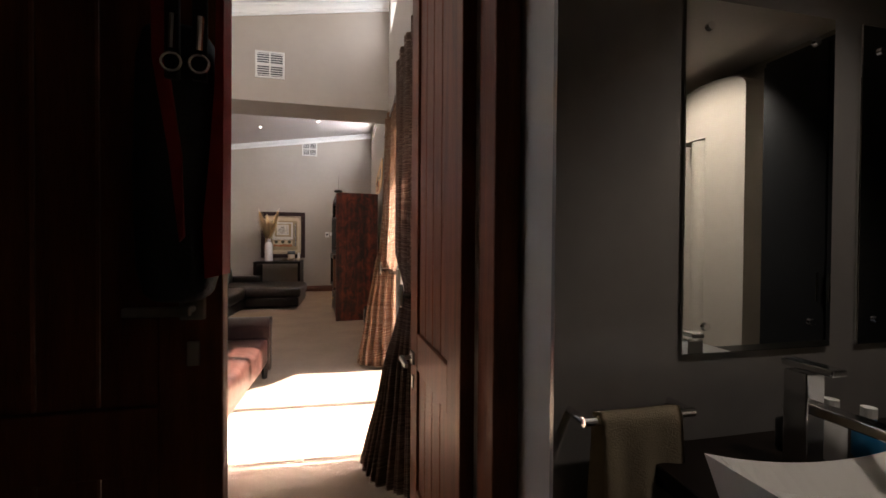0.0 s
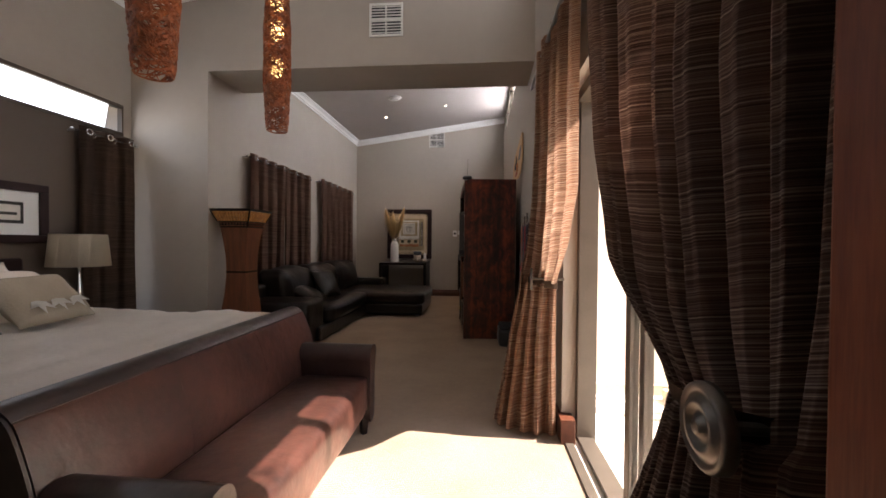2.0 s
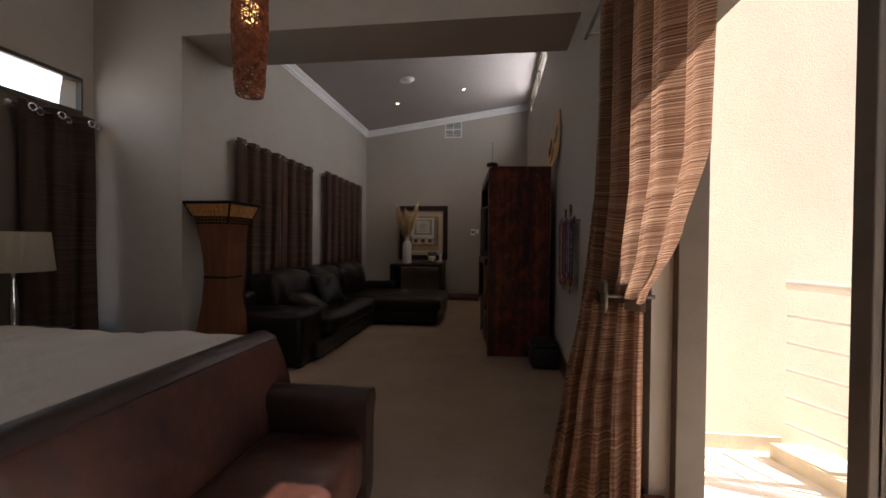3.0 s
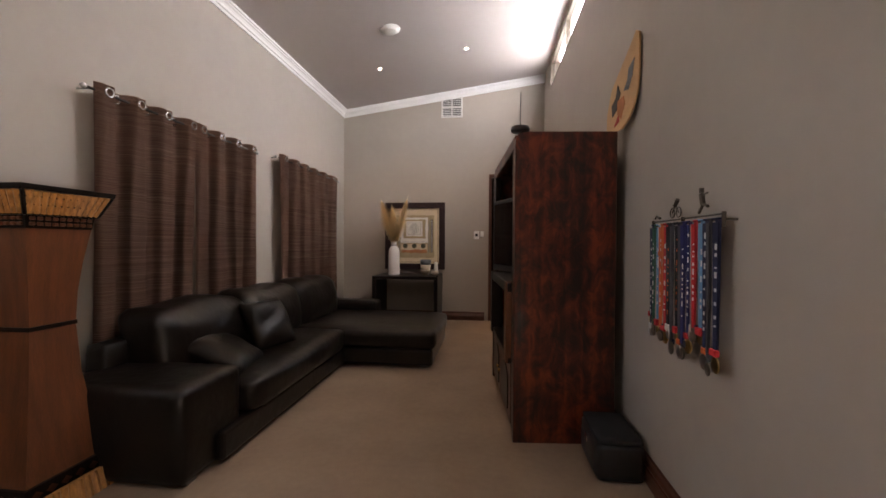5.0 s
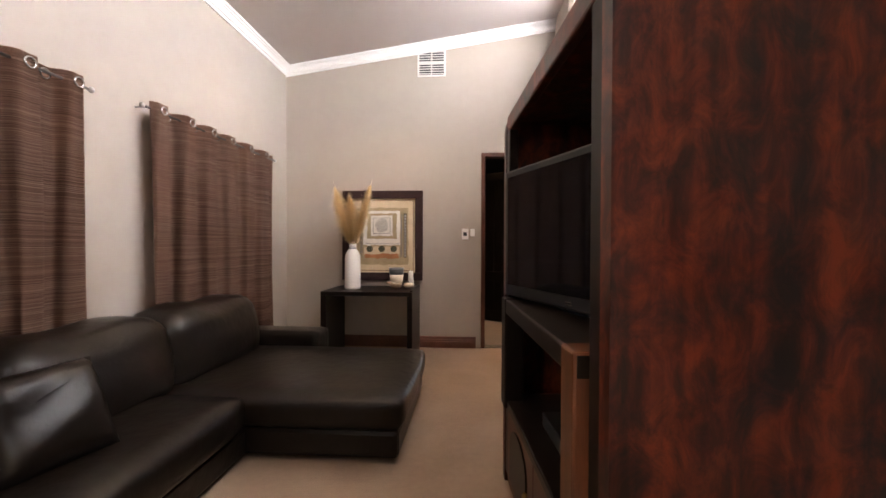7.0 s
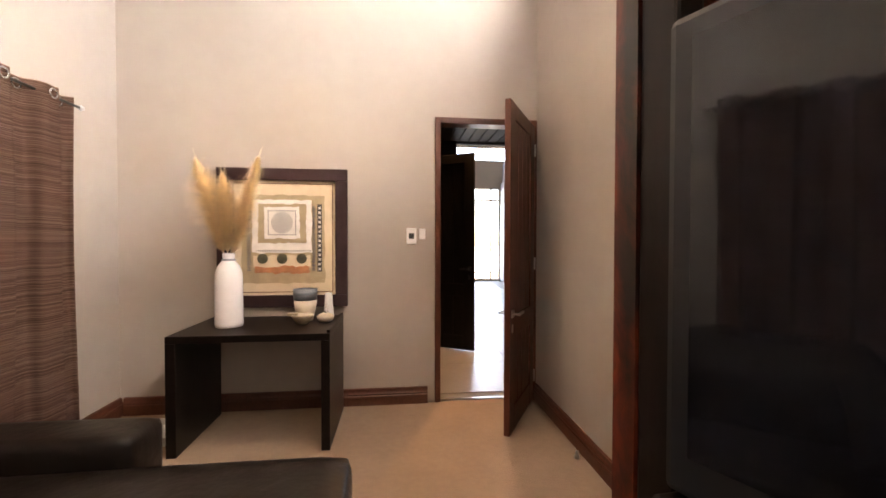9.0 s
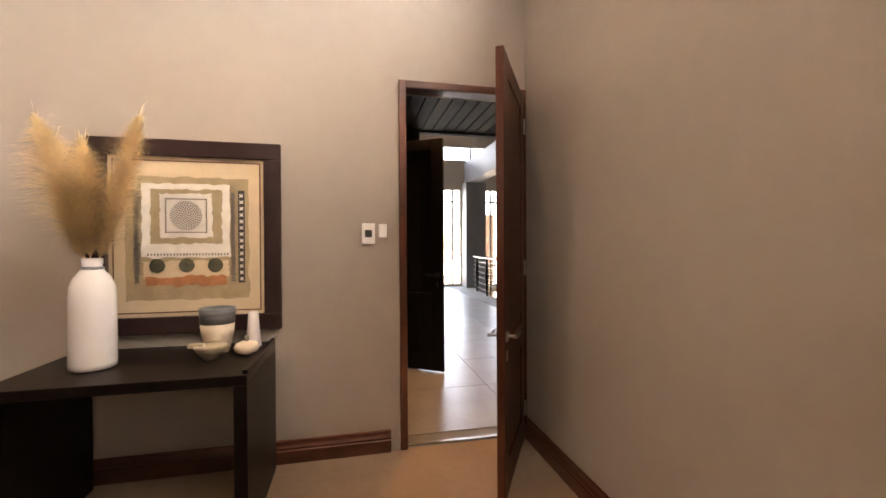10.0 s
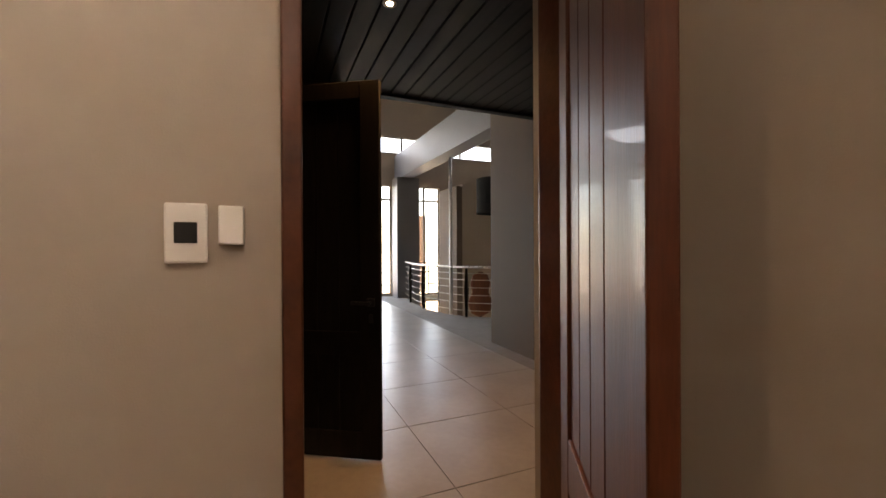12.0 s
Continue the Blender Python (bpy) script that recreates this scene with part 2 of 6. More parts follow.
bm = bmesh.new()
wall_with_holes(bm, "x", 0.0, 0.20, 0.62, 10.02, 0, 4.6, [(1.72, 3.48, 0, 2.06), (5.9, 9.35, 3.47, 3.86), (1.2, 4.7, 3.78, 4.2)])
structure("wall_east", bm, M["wall"], "beige painted wall with glass door and high windows")
bm = bmesh.new()
wall_with_holes(bm, "y", EY, EY + 0.16, -3.55, 0.0, 0, 4.6, [(-0.85, -0.03, 0, 2.34)])
structure("wall_end", bm, M["wall"], "beige painted end wall with a doorway")
bm = bmesh.new()
wall_with_holes(bm, "x", WX - 0.24, WX, 4.93, 10.0, 0, 4.6, [])
structure("wall_lounge_west", bm, M["wall"], "beige painted wall behind the black sofa")
bm = bmesh.new()
add_box(bm, -4.4, WX - 0.24, 4.93, 5.1, 0, 4.6)
structure("wall_pier", bm, M["wall"], "beige painted pier beside the bed")
bm = bmesh.new()
wall_with_holes(bm, "x", -4.4, -4.16, 0.4, 4.93, 2.235, 4.6, [(0.9, 4.84, 2.235, 2.55)])
structure("wall_bed_upper", bm, M["wall"], "beige painted wall above the strip window")
bm = bmesh.new()
wall_with_holes(bm, "x", -4.4, -4.165, 0.4, 4.93, 0, 2.235, [(4.47, 4.885, 0.42, 2.08)])
structure("wall_bed_lower", bm, M["wall_dark"], "dark taupe painted wall behind the bed")
bm = bmesh.new()
add_box(bm, WX, 0.0, 4.93, 5.55, 2.915, 4.6)
structure("wall_lintel", bm, M["wall"], "deep beige bulkhead between bedroom and lounge")
bm = bmesh.new()
wall_with_holes(bm, "y", 0.36, 0.62, -4.4, 1.7, 0, 4.6, [(-1.55, -0.05, 0, 2.38)])
structure("wall_bathroom", bm, M["wall"], "painted wall between bathroom and bedroom")
bm = bmesh.new()
add_box(bm, -4.5, 0.0, 0.5, EY + 0.0, -0.1, 0.0)
structure("floor_bedroom", bm, M["carpet"], "plain beige loop carpet")
bm = bmesh.new()
add_prism(bm, [(WX, ceil_l(WX)), (0.0, ceil_l(0)), (0.0, ceil_l(0) + 0.12), (WX, ceil_l(WX) + 0.12)], 5.55, 10.0)
structure("ceiling_lounge", bm, M["ceiling"], "sloping painted lounge ceiling")
bm = bmesh.new()
add_prism(bm, [(-4.16, ceil_b(-4.16)), (0.0, ceil_b(0)), (0.0, ceil_b(0) + 0.12), (-4.16, ceil_b(-4.16) + 0.12)], 0.62, 4.93)
structure("ceiling_bedroom", bm, M["cornice"], "sloping white bedroom ceiling")
bm = bmesh.new()
add_box(bm, -4.6, 1.25, 0.36, 10.16, 4.6, 4.75)
structure("roof", bm, M["grey_paint"], "flat roof slab")

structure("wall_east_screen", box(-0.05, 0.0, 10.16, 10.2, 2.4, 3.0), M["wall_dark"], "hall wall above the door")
# Out of view; added so that no sun falls through window_2 onto the bed.
structure("sun_block_overhang", box(0.20, 0.78, 0.5, 10.2, 4.30, 4.42), M["cornice"], "unseen white overhang added to block sun at the high windows")

# ---- more materials ----
def translucent(m, share=0.35):
    n, l = m.node_tree.nodes, m.node_tree.links
    b = n["Principled BSDF"]
    tr = n.new("ShaderNodeBsdfTranslucent")
    tr.inputs[0].default_value = b.inputs["Base Color"].default_value
    if b.inputs["Base Color"].links:
        l.new(b.inputs["Base Color"].links[0].from_socket, tr.inputs[0])
    mx = n.new("ShaderNodeMixShader")
    mx.inputs[0].default_value = share
    l.new(b.outputs[0], mx.inputs[1])
    l.new(tr.outputs[0], mx.inputs[2])
    l.new(mx.outputs[0], n["Material Output"].inputs[0])
    return m


def fabric(name, dark, mid, light, rough=0.9, share=0.38):
    m = bpy.data.materials.new(name)
    m.use_nodes = True
    n, l = m.node_tree.nodes, m.node_tree.links
    b = n["Principled BSDF"]
    b.inputs["Roughness"].default_value = rough
    b.inputs["Specular IOR Level"].default_value = 0.15
    uv = n.new("ShaderNodeUVMap")
    mp = n.new("ShaderNodeMapping")
    mp.inputs["Scale"].default_value = (0.10, 215, 1)
    l.new(uv.outputs[0], mp.inputs[0])
    a = n.new("ShaderNodeTexNoise")
    a.inputs["Scale"].default_value, a.inputs["Detail"].default_value = 1.0, 3
    a.inputs["Distortion"].default_value = 0.0
    l.new(mp.outputs[0], a.inputs[0])
    mp2 = n.new("ShaderNodeMapping")
    mp2.inputs["Scale"].default_value = (1.0, 400, 1)
    l.new(uv.outputs[0], mp2.inputs[0])
    c = n.new("ShaderNodeTexNoise")
    c.inputs["Scale"].default_value, c.inputs["Detail"].default_value = 1.0, 2
    l.new(mp2.outputs[0], c.inputs[0])
    mid_sum = n.new("ShaderNodeMath")
    mid_sum.operation = "MULTIPLY_ADD"
    mid_sum.inputs[1].default_value = 0.45
    sc = n.new("ShaderNodeMath")
    sc.operation = "MULTIPLY"
    sc.inputs[1].default_value = 0.55
    l.new(a.outputs[0], sc.inputs[0])
    l.new(c.outputs[0], mid_sum.inputs[0])
    l.new(sc.outputs[0], mid_sum.inputs[2])
    r = n.new("ShaderNodeValToRGB")
    r.color_ramp.elements[0].position, r.color_ramp.elements[0].color = 0.40, rgb(dark)
    r.color_ramp.elements[1].position, r.color_ramp.elements[1].color = 0.62, rgb(light)
    e = r.color_ramp.elements.new(0.51)
    e.color = rgb(mid)
    l.new(mid_sum.outputs[0], r.inputs[0])
    l.new(r.outputs[0], b.inputs["Base Color"])
    bu = n.new("ShaderNodeBump")
    bu.inputs["Strength"].default_value, bu.inputs["Distance"].default_value = 0.4, 0.004
    l.new(c.outputs[0], bu.inputs["Height"])
    l.new(bu.outputs[0], b.inputs["Normal"])
    tr = n.new("ShaderNodeBsdfTranslucent")
    l.new(r.outputs[0], tr.inputs[0])
    mx = n.new("ShaderNodeMixShader")
    mx.inputs[0].default_value = share
    l.new(b.outputs[0], mx.inputs[1])
    l.new(tr.outputs[0], mx.inputs[2])
    l.new(mx.outputs[0], n["Material Output"].inputs[0])
    return m


M["curtain"] = fabric("striped_curtain_fabric", (0.095, 0.053, 0.038), (0.195, 0.112, 0.081), (0.38, 0.26, 0.195), share=0.2)
M["curtain_dark"] = fabric("taupe_curtain_fabric", (0.045, 0.028, 0.02), (0.10, 0.066, 0.048), (0.20, 0.14, 0.105), share=0.04)
# One fabric twice: sunlight painted into the far curtain, shade into the near one.
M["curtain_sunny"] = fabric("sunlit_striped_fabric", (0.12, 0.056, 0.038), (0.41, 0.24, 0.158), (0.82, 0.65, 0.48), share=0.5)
M["curtain_shaded"] = fabric("shaded_striped_fabric", (0.072, 0.040, 0.029), (0.165, 0.100, 0.074), (0.42, 0.31, 0.235), share=0.02)
M["lamp_shade"] = translucent(material("cream_lampshade", (0.78, 0.70, 0.58), 0.9, var=0.03, scale=8, bump=0.2, bump_scale=200), 0.4)
M["steel"] = material("brushed_steel", (0.5, 0.49, 0.47), 0.3, 1.0, var=0.05, scale=8)
M["wicker"] = material("rust_wicker", (0.26, 0.075, 0.025), 0.55, var=0.5, scale=25)
M["bamboo"] = material("orange_bamboo", (0.42, 0.19, 0.055), 0.45, var=0.4, scale=9, stretch=(8, 8, 1))
M["wood_pedestal"] = material("orange_brown_wood", (0.12, 0.039, 0.014), 0.4, var=0.3, scale=4, stretch=(6, 6, 0.6))
M["gold"] = material("aged_brass", (0.45, 0.31, 0.12), 0.35, 1.0, var=0.2, scale=12)
M["bulb"] = emission("lamp_glow", (1.0, 0.62, 0.22), 0.9)
M["downlight"] = emission("downlight_glow", (1.0, 0.86, 0.66), 5.0)
M["print_beige"] = material("beige_cushion_cotton", (0.36, 0.29, 0.215), 0.9, var=0.06, scale=6, bump=0.3, bump_scale=60)
M["paper"] = material("art_paper", (0.61, 0.49, 0.33), 0.85, var=0.06, scale=8)
M["paper_tan"] = material("tan_handmade_paper", (0.38, 0.295, 0.175), 0.9, var=0.12, scale=12, bump=0.3, bump_scale=80)
M["paper_white"] = material("white_handmade_paper", (0.72, 0.68, 0.62), 0.9, var=0.08, scale=20, bump=0.4, bump_scale=90)
M["ink"] = material("dark_ink", (0.05, 0.045, 0.04), 0.7, var=0.2, scale=20)
M["olive_print"] = material("dark_olive_print", (0.075, 0.072, 0.04), 0.8, var=0.35, scale=30)
M["terracotta"] = material("terracotta_paper", (0.42, 0.17, 0.07), 0.85, var=0.25, scale=14)
M["frame_dark"] = material("dark_picture_frame", (0.035, 0.018, 0.018), 0.45, var=0.2, scale=6, spec=0.25)
M["ceramic"] = material("white_glazed_ceramic", (0.74, 0.71, 0.68), 0.18, var=0.03, scale=5)
M["ceramic_cream"] = material("cream_matt_ceramic", (0.62, 0.52, 0.40), 0.45, var=0.06, scale=9)
M["ceramic_grey"] = material("blue_grey_glaze", (0.13, 0.14, 0.15), 0.4, var=0.4, scale=8, stretch=(1, 1, 8))
M["ceramic_stone"] = material("stone_coloured_glaze", (0.36, 0.29, 0.20), 0.35, var=0.2, scale=14)
M["pampas"] = translucent(material("pampas_plume", (0.93, 0.76, 0.52), 0.95, var=0.15, scale=20), 0.45)
M["red"] = material("red_nylon", (0.30, 0.012, 0.012), 0.6, var=0.15, scale=6, bump=0.2, bump_scale=150)
M["black_cloth"] = material("black_nylon", (0.012, 0.012, 0.013), 0.8, var=0.2, scale=6, bump=0.3, bump_scale=150)
M["towel"] = material("beige_towel", (0.50, 0.41, 0.29), 0.95, var=0.08, scale=8, bump=0.4, bump_scale=320, spec=0.1)
M["concrete"] = material("pale_edge_stone", (0.60, 0.52, 0.38), 0.8, var=0.1, scale=5, bump=0.2, bump_scale=60)
M["rail_white"] = material("white_rail_paint", (0.62, 0.59, 0.52), 0.4, var=0.02, scale=5)
M["brick"] = material("brown_brick", (0.25, 0.16, 0.12), 0.85, var=0.3, scale=8, bump=0.3, bump_scale=50)
M["maple"] = material("pale_maple_ply", (0.55, 0.33, 0.15), 0.4, var=0.12, scale=3, stretch=(1, 8, 1))
M["pewter"] = material("dull_pewter", (0.13, 0.11, 0.088), 0.42, 0.7, var=0.2, scale=30)
M["pewter_dark"] = material("dark_pewter", (0.07, 0.06, 0.052), 0.45, 0.6, var=0.2, scale=30)
M["thread"] = material("seam_thread", (0.30, 0.16, 0.11), 0.6, var=0.1, scale=20)
M["grout"] = material("grey_grout", (0.20, 0.185, 0.17), 0.7, var=0.1, scale=5)
M["wood_mid"] = material("brown_cabinet_front", (0.085, 0.032, 0.018), 0.4, var=0.4, scale=4)
M["plank_dark"] = material("dark_ceiling_plank", (0.009, 0.006, 0.0045), 0.8, spec=0.3, var=0.4, scale=4, stretch=(8, 0.6, 1))


# ---- doors, frames, trim ----
def leaf(name, m, length, height, label, mat, handle_z=0.86, thick=0.042, hinges=True, metal="steel"):
    """A ledged door: hinge at the origin, the leaf along +x, its thickness along +y."""
    root = empty(name, m, label, "door")
    bm = bmesh.new()
    st, rail_a, rail_b = 0.13, 0.66, 0.81
    add_box(bm, 0, st, 0, thick, 0, height, 0.004)
    add_box(bm, length - st, length, 0, thick, 0, height, 0.004)
    add_box(bm, st, length - st, 0.001, thick - 0.001, height - 0.11, height, 0.004)
    add_box(bm, st, length - st, 0.001, thick - 0.001, 0, 0.17, 0.004)
    add_box(bm, st, length - st, 0.001, thick - 0.001, rail_a, rail_b, 0.004)
    part("frame", bm, mat, root)
    n = 4
    w = (length - 2 * st) / n
    for za, zb in ((0.17, rail_a), (rail_b, height - 0.11)):
        for i in range(n):
            bm = bmesh.new()
            add_box(bm, st + i * w + 0.0015, st + (i + 1) * w - 0.0015, 0.010, thick - 0.010, za, zb, 0.004, 1)
            part("plank", bm, mat, root)
    hx = length - 0.06
    h = part("handle", box(hx - 0.026, hx + 0.026, -0.010, thick + 0.010, handle_z - 0.026, handle_z + 0.026, 0.004), M[metal], root, "brushed steel lever handle")
    bm = bmesh.new()
    for s in (-1, 1):
        y = -0.05 if s < 0 else thick + 0.05
        add_tube(bm, (hx, thick / 2, handle_z), (hx, y, handle_z), 0.009)
        add_box(bm, hx - 0.115, hx + 0.012, y - 0.008, y + 0.008, handle_z - 0.01, handle_z + 0.01, 0.003)
    part("lever", bm, M[metal], h)
    bm = bmesh.new()
    add_box(bm, hx - 0.013, hx + 0.013, -0.006, thick + 0.006, handle_z - 0.13, handle_z - 0.075, 0.003)
    part("keyhole_plate", bm, M[metal], root, "small steel lock plate")
    if hinges:
        for z in (0.2, height / 2, height - 0.2):
            part("hinge", tube((-0.008, thick + 0.004, z - 0.05), (-0.008, thick + 0.004, z + 0.05), 0.008), M[metal], root)
    return root


def skirting(name, a, b, face):
    """Moulded skirting from a to b along a wall; face: the way it looks into the room."""
    a, b, f = Vector((*a, 0)), Vector((*b, 0)), Vector((*face, 0))
    pts = [(0, 0), (0.024, 0), (0.024, 0.075), (0.018, 0.082), (0.021, 0.092), (0.013, 0.108), (0.012, 0.132), (0.0, 0.137)]
    bm = bmesh.new()
    lo = [bm.verts.new(a + f * d + Vector((0, 0, z))) for d, z in pts]
    hi = [bm.verts.new(b + f * d + Vector((0, 0, z))) for d, z in pts]
    bm.faces.new(lo)
    bm.faces.new(hi[::-1])
    for i in range(len(pts)):
        j = (i + 1) % len(pts)
        bm.faces.new((lo[i], lo[j], hi[j], hi[i]))
    structure(name, bm, M["wood_trim"], "moulded reddish wood skirting")


skirting("baseboard", (WX + 0.03, EY), (-0.93, EY), (0, -1))
skirting("baseboard", (0, 3.53), (0, EY - 0.03), (-1, 0))
skirting("baseboard", (WX, 5.0), (WX, EY), (1, 0))
skirting("baseboard", (-4.13, 4.93), (WX, 4.93), (0, -1))
skirting("baseboard", (-4.165, 0.64), (-4.165, 4.93), (1, 0))
structure("baseboard_end", box(-0.026, 0.057, 3.365, 3.478, 0.001, 0.145, 0.004), M["wood_trim"], "reddish wood skirting block beside the glass door")


def cornice(name, a, b, face, h=0.112, w=0.08):
    a, b, f = Vector(a), Vector(b), Vector((*face, 0))
    pts = [(0, -h), (0.012, -h), (0.016, -h * 0.84), (0.010, -h * 0.80), (0.012, -h * 0.74), (0.026, -h * 0.70), (0.032, -h * 0.52), (0.044, -h * 0.38), (0.060, -h * 0.30), (0.056, -h * 0.25), (0.060, -h * 0.20), (0.074, -h * 0.18), (w, -h * 0.06), (w, 0.02), (0, 0.02)]
    bm = bmesh.new()
    lo = [bm.verts.new(a + f * d + Vector((0, 0, z))) for d, z in pts]
    hi = [bm.verts.new(b + f * d + Vector((0, 0, z))) for d, z in pts]
    bm.faces.new(lo)
    bm.faces.new(hi[::-1])
    for i in range(len(pts)):
        j = (i + 1) % len(pts)
        bm.faces.new((lo[i], lo[j], hi[j], hi[i]))
    structure(name, bm, M["cornice"], "white moulded ceiling cornice")


cornice("trim_cornice", (WX, 5.55, ceil_l(WX) + 0.015), (WX, EY, ceil_l(WX) + 0.015), (1, 0))
cornice("trim_cornice", (WX, EY, ceil_l(WX)), (0, EY, ceil_l(0)), (0, -1))
cornice("trim_cornice", (-4.16, 0.62, ceil_b(-4.16) + 0.015), (-4.16, 4.93, ceil_b(-4.16) + 0.015), (1, 0))
cornice("trim_cornice", (-4.16, 4.93, ceil_b(-4.16)), (0, 4.93, ceil_b(0)), (0, -1))

bm = bmesh.new()
add_box(bm, -0.87, -0.822, EY - 0.02, EY + 0.10, 0, 2.375, 0.006)
add_box(bm, -0.055, 0.0, EY - 0.02, EY + 0.10, 0, 2.375, 0.006)
add_box(bm, -0.822, -0.055, EY - 0.019, EY + 0.099, 2.325, 2.375, 0.006)
structure("door_frame", bm, M["wood_trim"], "reddish wood door frame")
structure("threshold", box(-0.822, -0.055, EY + 0.02, EY + 0.05, 0.0, 0.008), M["steel"], "thin metal threshold strip")
ang = math.degrees(math.atan2(-0.64, -0.385))
leaf("door", pose(-0.07, EY - 0.03, 0.012, 0, 0, ang), 0.75, 2.30, "open reddish wood plank door beside the end wall", M["wood_polished"], 0.835)

bm = bmesh.new()
add_box(bm, -0.12, -0.052, 0.515, 0.64, 0, 2.40, 0.005)
add_box(bm, -1.548, -1.48, 0.515, 0.64, 0, 2.40, 0.005)
add_box(bm, -1.48, -0.12, 0.516, 0.639, 2.33, 2.40, 0.005)
structure("door_frame_bathroom", bm, M["wood_door"], "dark reddish wood double door frame")
leaf("door", pose(-0.123, 0.655, 0.012, 0, 0, 93), 0.70, 2.31, "open mahogany plank door folded back beside the curtain", M["wood_door"], 0.695, hinges=False)
leaf("door", pose(-1.475, 0.60, 0.012, 0, 0, 0), 0.735, 2.31, "closed mahogany plank door leaf with a bag hanging on it", M["wood_door"], 1.03, hinges=False)

# ---- windows ----
def strip_window(name, plane_x, y0, y1, z0, z1, n, side, label):
    root = tagged(empty(name, Matrix.Identity(4), label, "window"), kind="structure")
    x0, x1 = (plane_x - 0.03, plane_x + 0.03)
    t = 0.035
    bm = bmesh.new()
    add_box(bm, x0, x1, y0, y1, z0, z0 + t, 0.003)
    add_box(bm, x0, x1, y0, y1, z1 - t, z1, 0.003)
    for i in range(n + 1):
        y = y0 + (y1 - y0) * i / n
        add_box(bm, x0 + 0.002, x1 - 0.002, max(y0, y - t / 2), min(y1, y + t / 2 + (t / 2 if i == 0 else 0)), z0 + t, z1 - t, 0.003)
    part("window_frame", bm, M["bronze"], root)
    for i in range(n):
        ya, yb = y0 + (y1 - y0) * i / n, y0 + (y1 - y0) * (i + 1) / n
        g = part("pane", box(plane_x - 0.003, plane_x + 0.003, ya + t / 2, yb - t / 2, z0 + t, z1 - t), M["glass"], root)
        g.visible_shadow = False
    return root


strip_window("window_1", 0.03, 5.9, 9.35, 3.47, 3.86, 3, 1, "high bronze-framed strip window above the cabinet")
strip_window("window_2", 0.15, 1.2, 4.7, 3.78, 4.2, 3, 1, "high bronze-framed strip window in the bedroom")
strip_window("window_3", -4.19, 0.9, 4.84, 2.235, 2.55, 3, -1, "dark-framed strip window above the bed wall")

glass_door = tagged(empty("glass_door", Matrix.Identity(4), "bronze aluminium sliding glass door onto the terrace", "sliding door"), kind="structure")
bm = bmesh.new()
add_box(bm, 0.08, 0.19, 3.43, 3.48, 0, 2.06, 0.003)
add_box(bm, 0.06, 0.19, 1.72, 1.78, 0, 2.06, 0.003)
add_box(bm, 0.061, 0.189, 1.78, 3.43, 2.0, 2.06, 0.003)
add_box(bm, 0.0, 0.05, 1.78, 3.43, -0.02, 0.012, 0.003)
add_box(bm, 0.083, 0.177, 1.78, 3.43, -0.02, 0.022, 0.003)
part("door_frame", bm, M["bronze"], glass_door)
for x, ya, yb in ((0.155, 1.84, 2.645), (0.105, 1.78, 2.665)):
    bm = bmesh.new()
    add_box(bm, x - 0.02, x + 0.02, ya, ya + 0.05, 0.022, 2.0, 0.003)
    add_box(bm, x - 0.02, x + 0.02, yb - 0.05, yb, 0.022, 2.0, 0.003)
    add_box(bm, x - 0.019, x + 0.019, ya + 0.05, yb - 0.05, 0.022, 0.10, 0.003)
    add_box(bm, x - 0.019, x + 0.019, ya + 0.05, yb - 0.05, 1.93, 2.0, 0.003)
    s = part("sliding_sash", bm, M["bronze"], glass_door)
    g = part("pane", box(x - 0.003, x + 0.003, ya + 0.05, yb - 0.05, 0.10, 1.93), M["glass"], s)
    g.visible_shadow = False

# ---- terrace ----
structure("terrace_floor", box(0.20, 1.3, 0.4, 4.3, -0.12, -0.015), M["outside_tile"], "sunlit beige terrace tiles")
structure("door_sill", box(0.05, 0.20, 1.72, 3.48, -0.05, -0.004), M["outside_tile"], "pale tiled door sill")
structure("terrace_edge", box(1.3, 3.6, 0.4, 3.75, -0.12, -0.015), M["outside_tile"], "sunlit beige terrace tiles")
structure("wall_neighbour", box(0.20, 6.0, 4.28, 4.5, -3, 4.6), M["stucco"], "peach stucco facade beside the terrace")
structure("wall_neighbour_trim", box(0.241, 1.0, 4.262, 4.28, -0.015, 0.07), M["concrete"], "pale tile skirting at the facade")
ground = bmesh.new()
add_box(ground, -300, 400, -300, 400, -3.2, -3.0)
structure("ground", ground, material("dry_ground", (0.34, 0.28, 0.2), 0.95, var=0.2, scale=0.3), "dry ground below the terrace")

railing = empty("terrace_railing", Matrix.Identity(4), "white steel terrace railing with five rods on a pale kerb", "railing")
line = [(0.98, 4.20), (1.10, 3.90), (3.4, 3.22)]
bm = bmesh.new()
for a, b in zip(line, line[1:]):
    add_tube(bm, (*a, 0.95), (*b, 0.95), 0.028, 10)
part("handrail", bm, M["rail_white"], railing)
for z in (0.18, 0.33, 0.48, 0.63, 0.78):
    bm = bmesh.new()
    for a, b in zip(line, line[1:]):
        add_tube(bm, (*a, z), (*b, z), 0.009, 6)
    part("rod", bm, M["rail_white"], railing)
for k in (0.0, 0.34, 0.67, 1.0):
    x, y = 1.10 + 2.3 * k, 3.90 - 0.68 * k
    part("post", box(x - 0.02, x + 0.02, y - 0.02, y + 0.02, 0.06, 0.95, 0.003), M["rail_white"], railing)
bm = bmesh.new()
add_prism(bm, [(0.9, 4.2), (1.0, 3.76), (3.45, 3.04), (3.55, 3.28), (1.16, 3.98), (1.1, 4.2)], -0.015, 0.065, "z")
structure("terrace_kerb", bm, M["concrete"], "pale stone kerb under the railing")


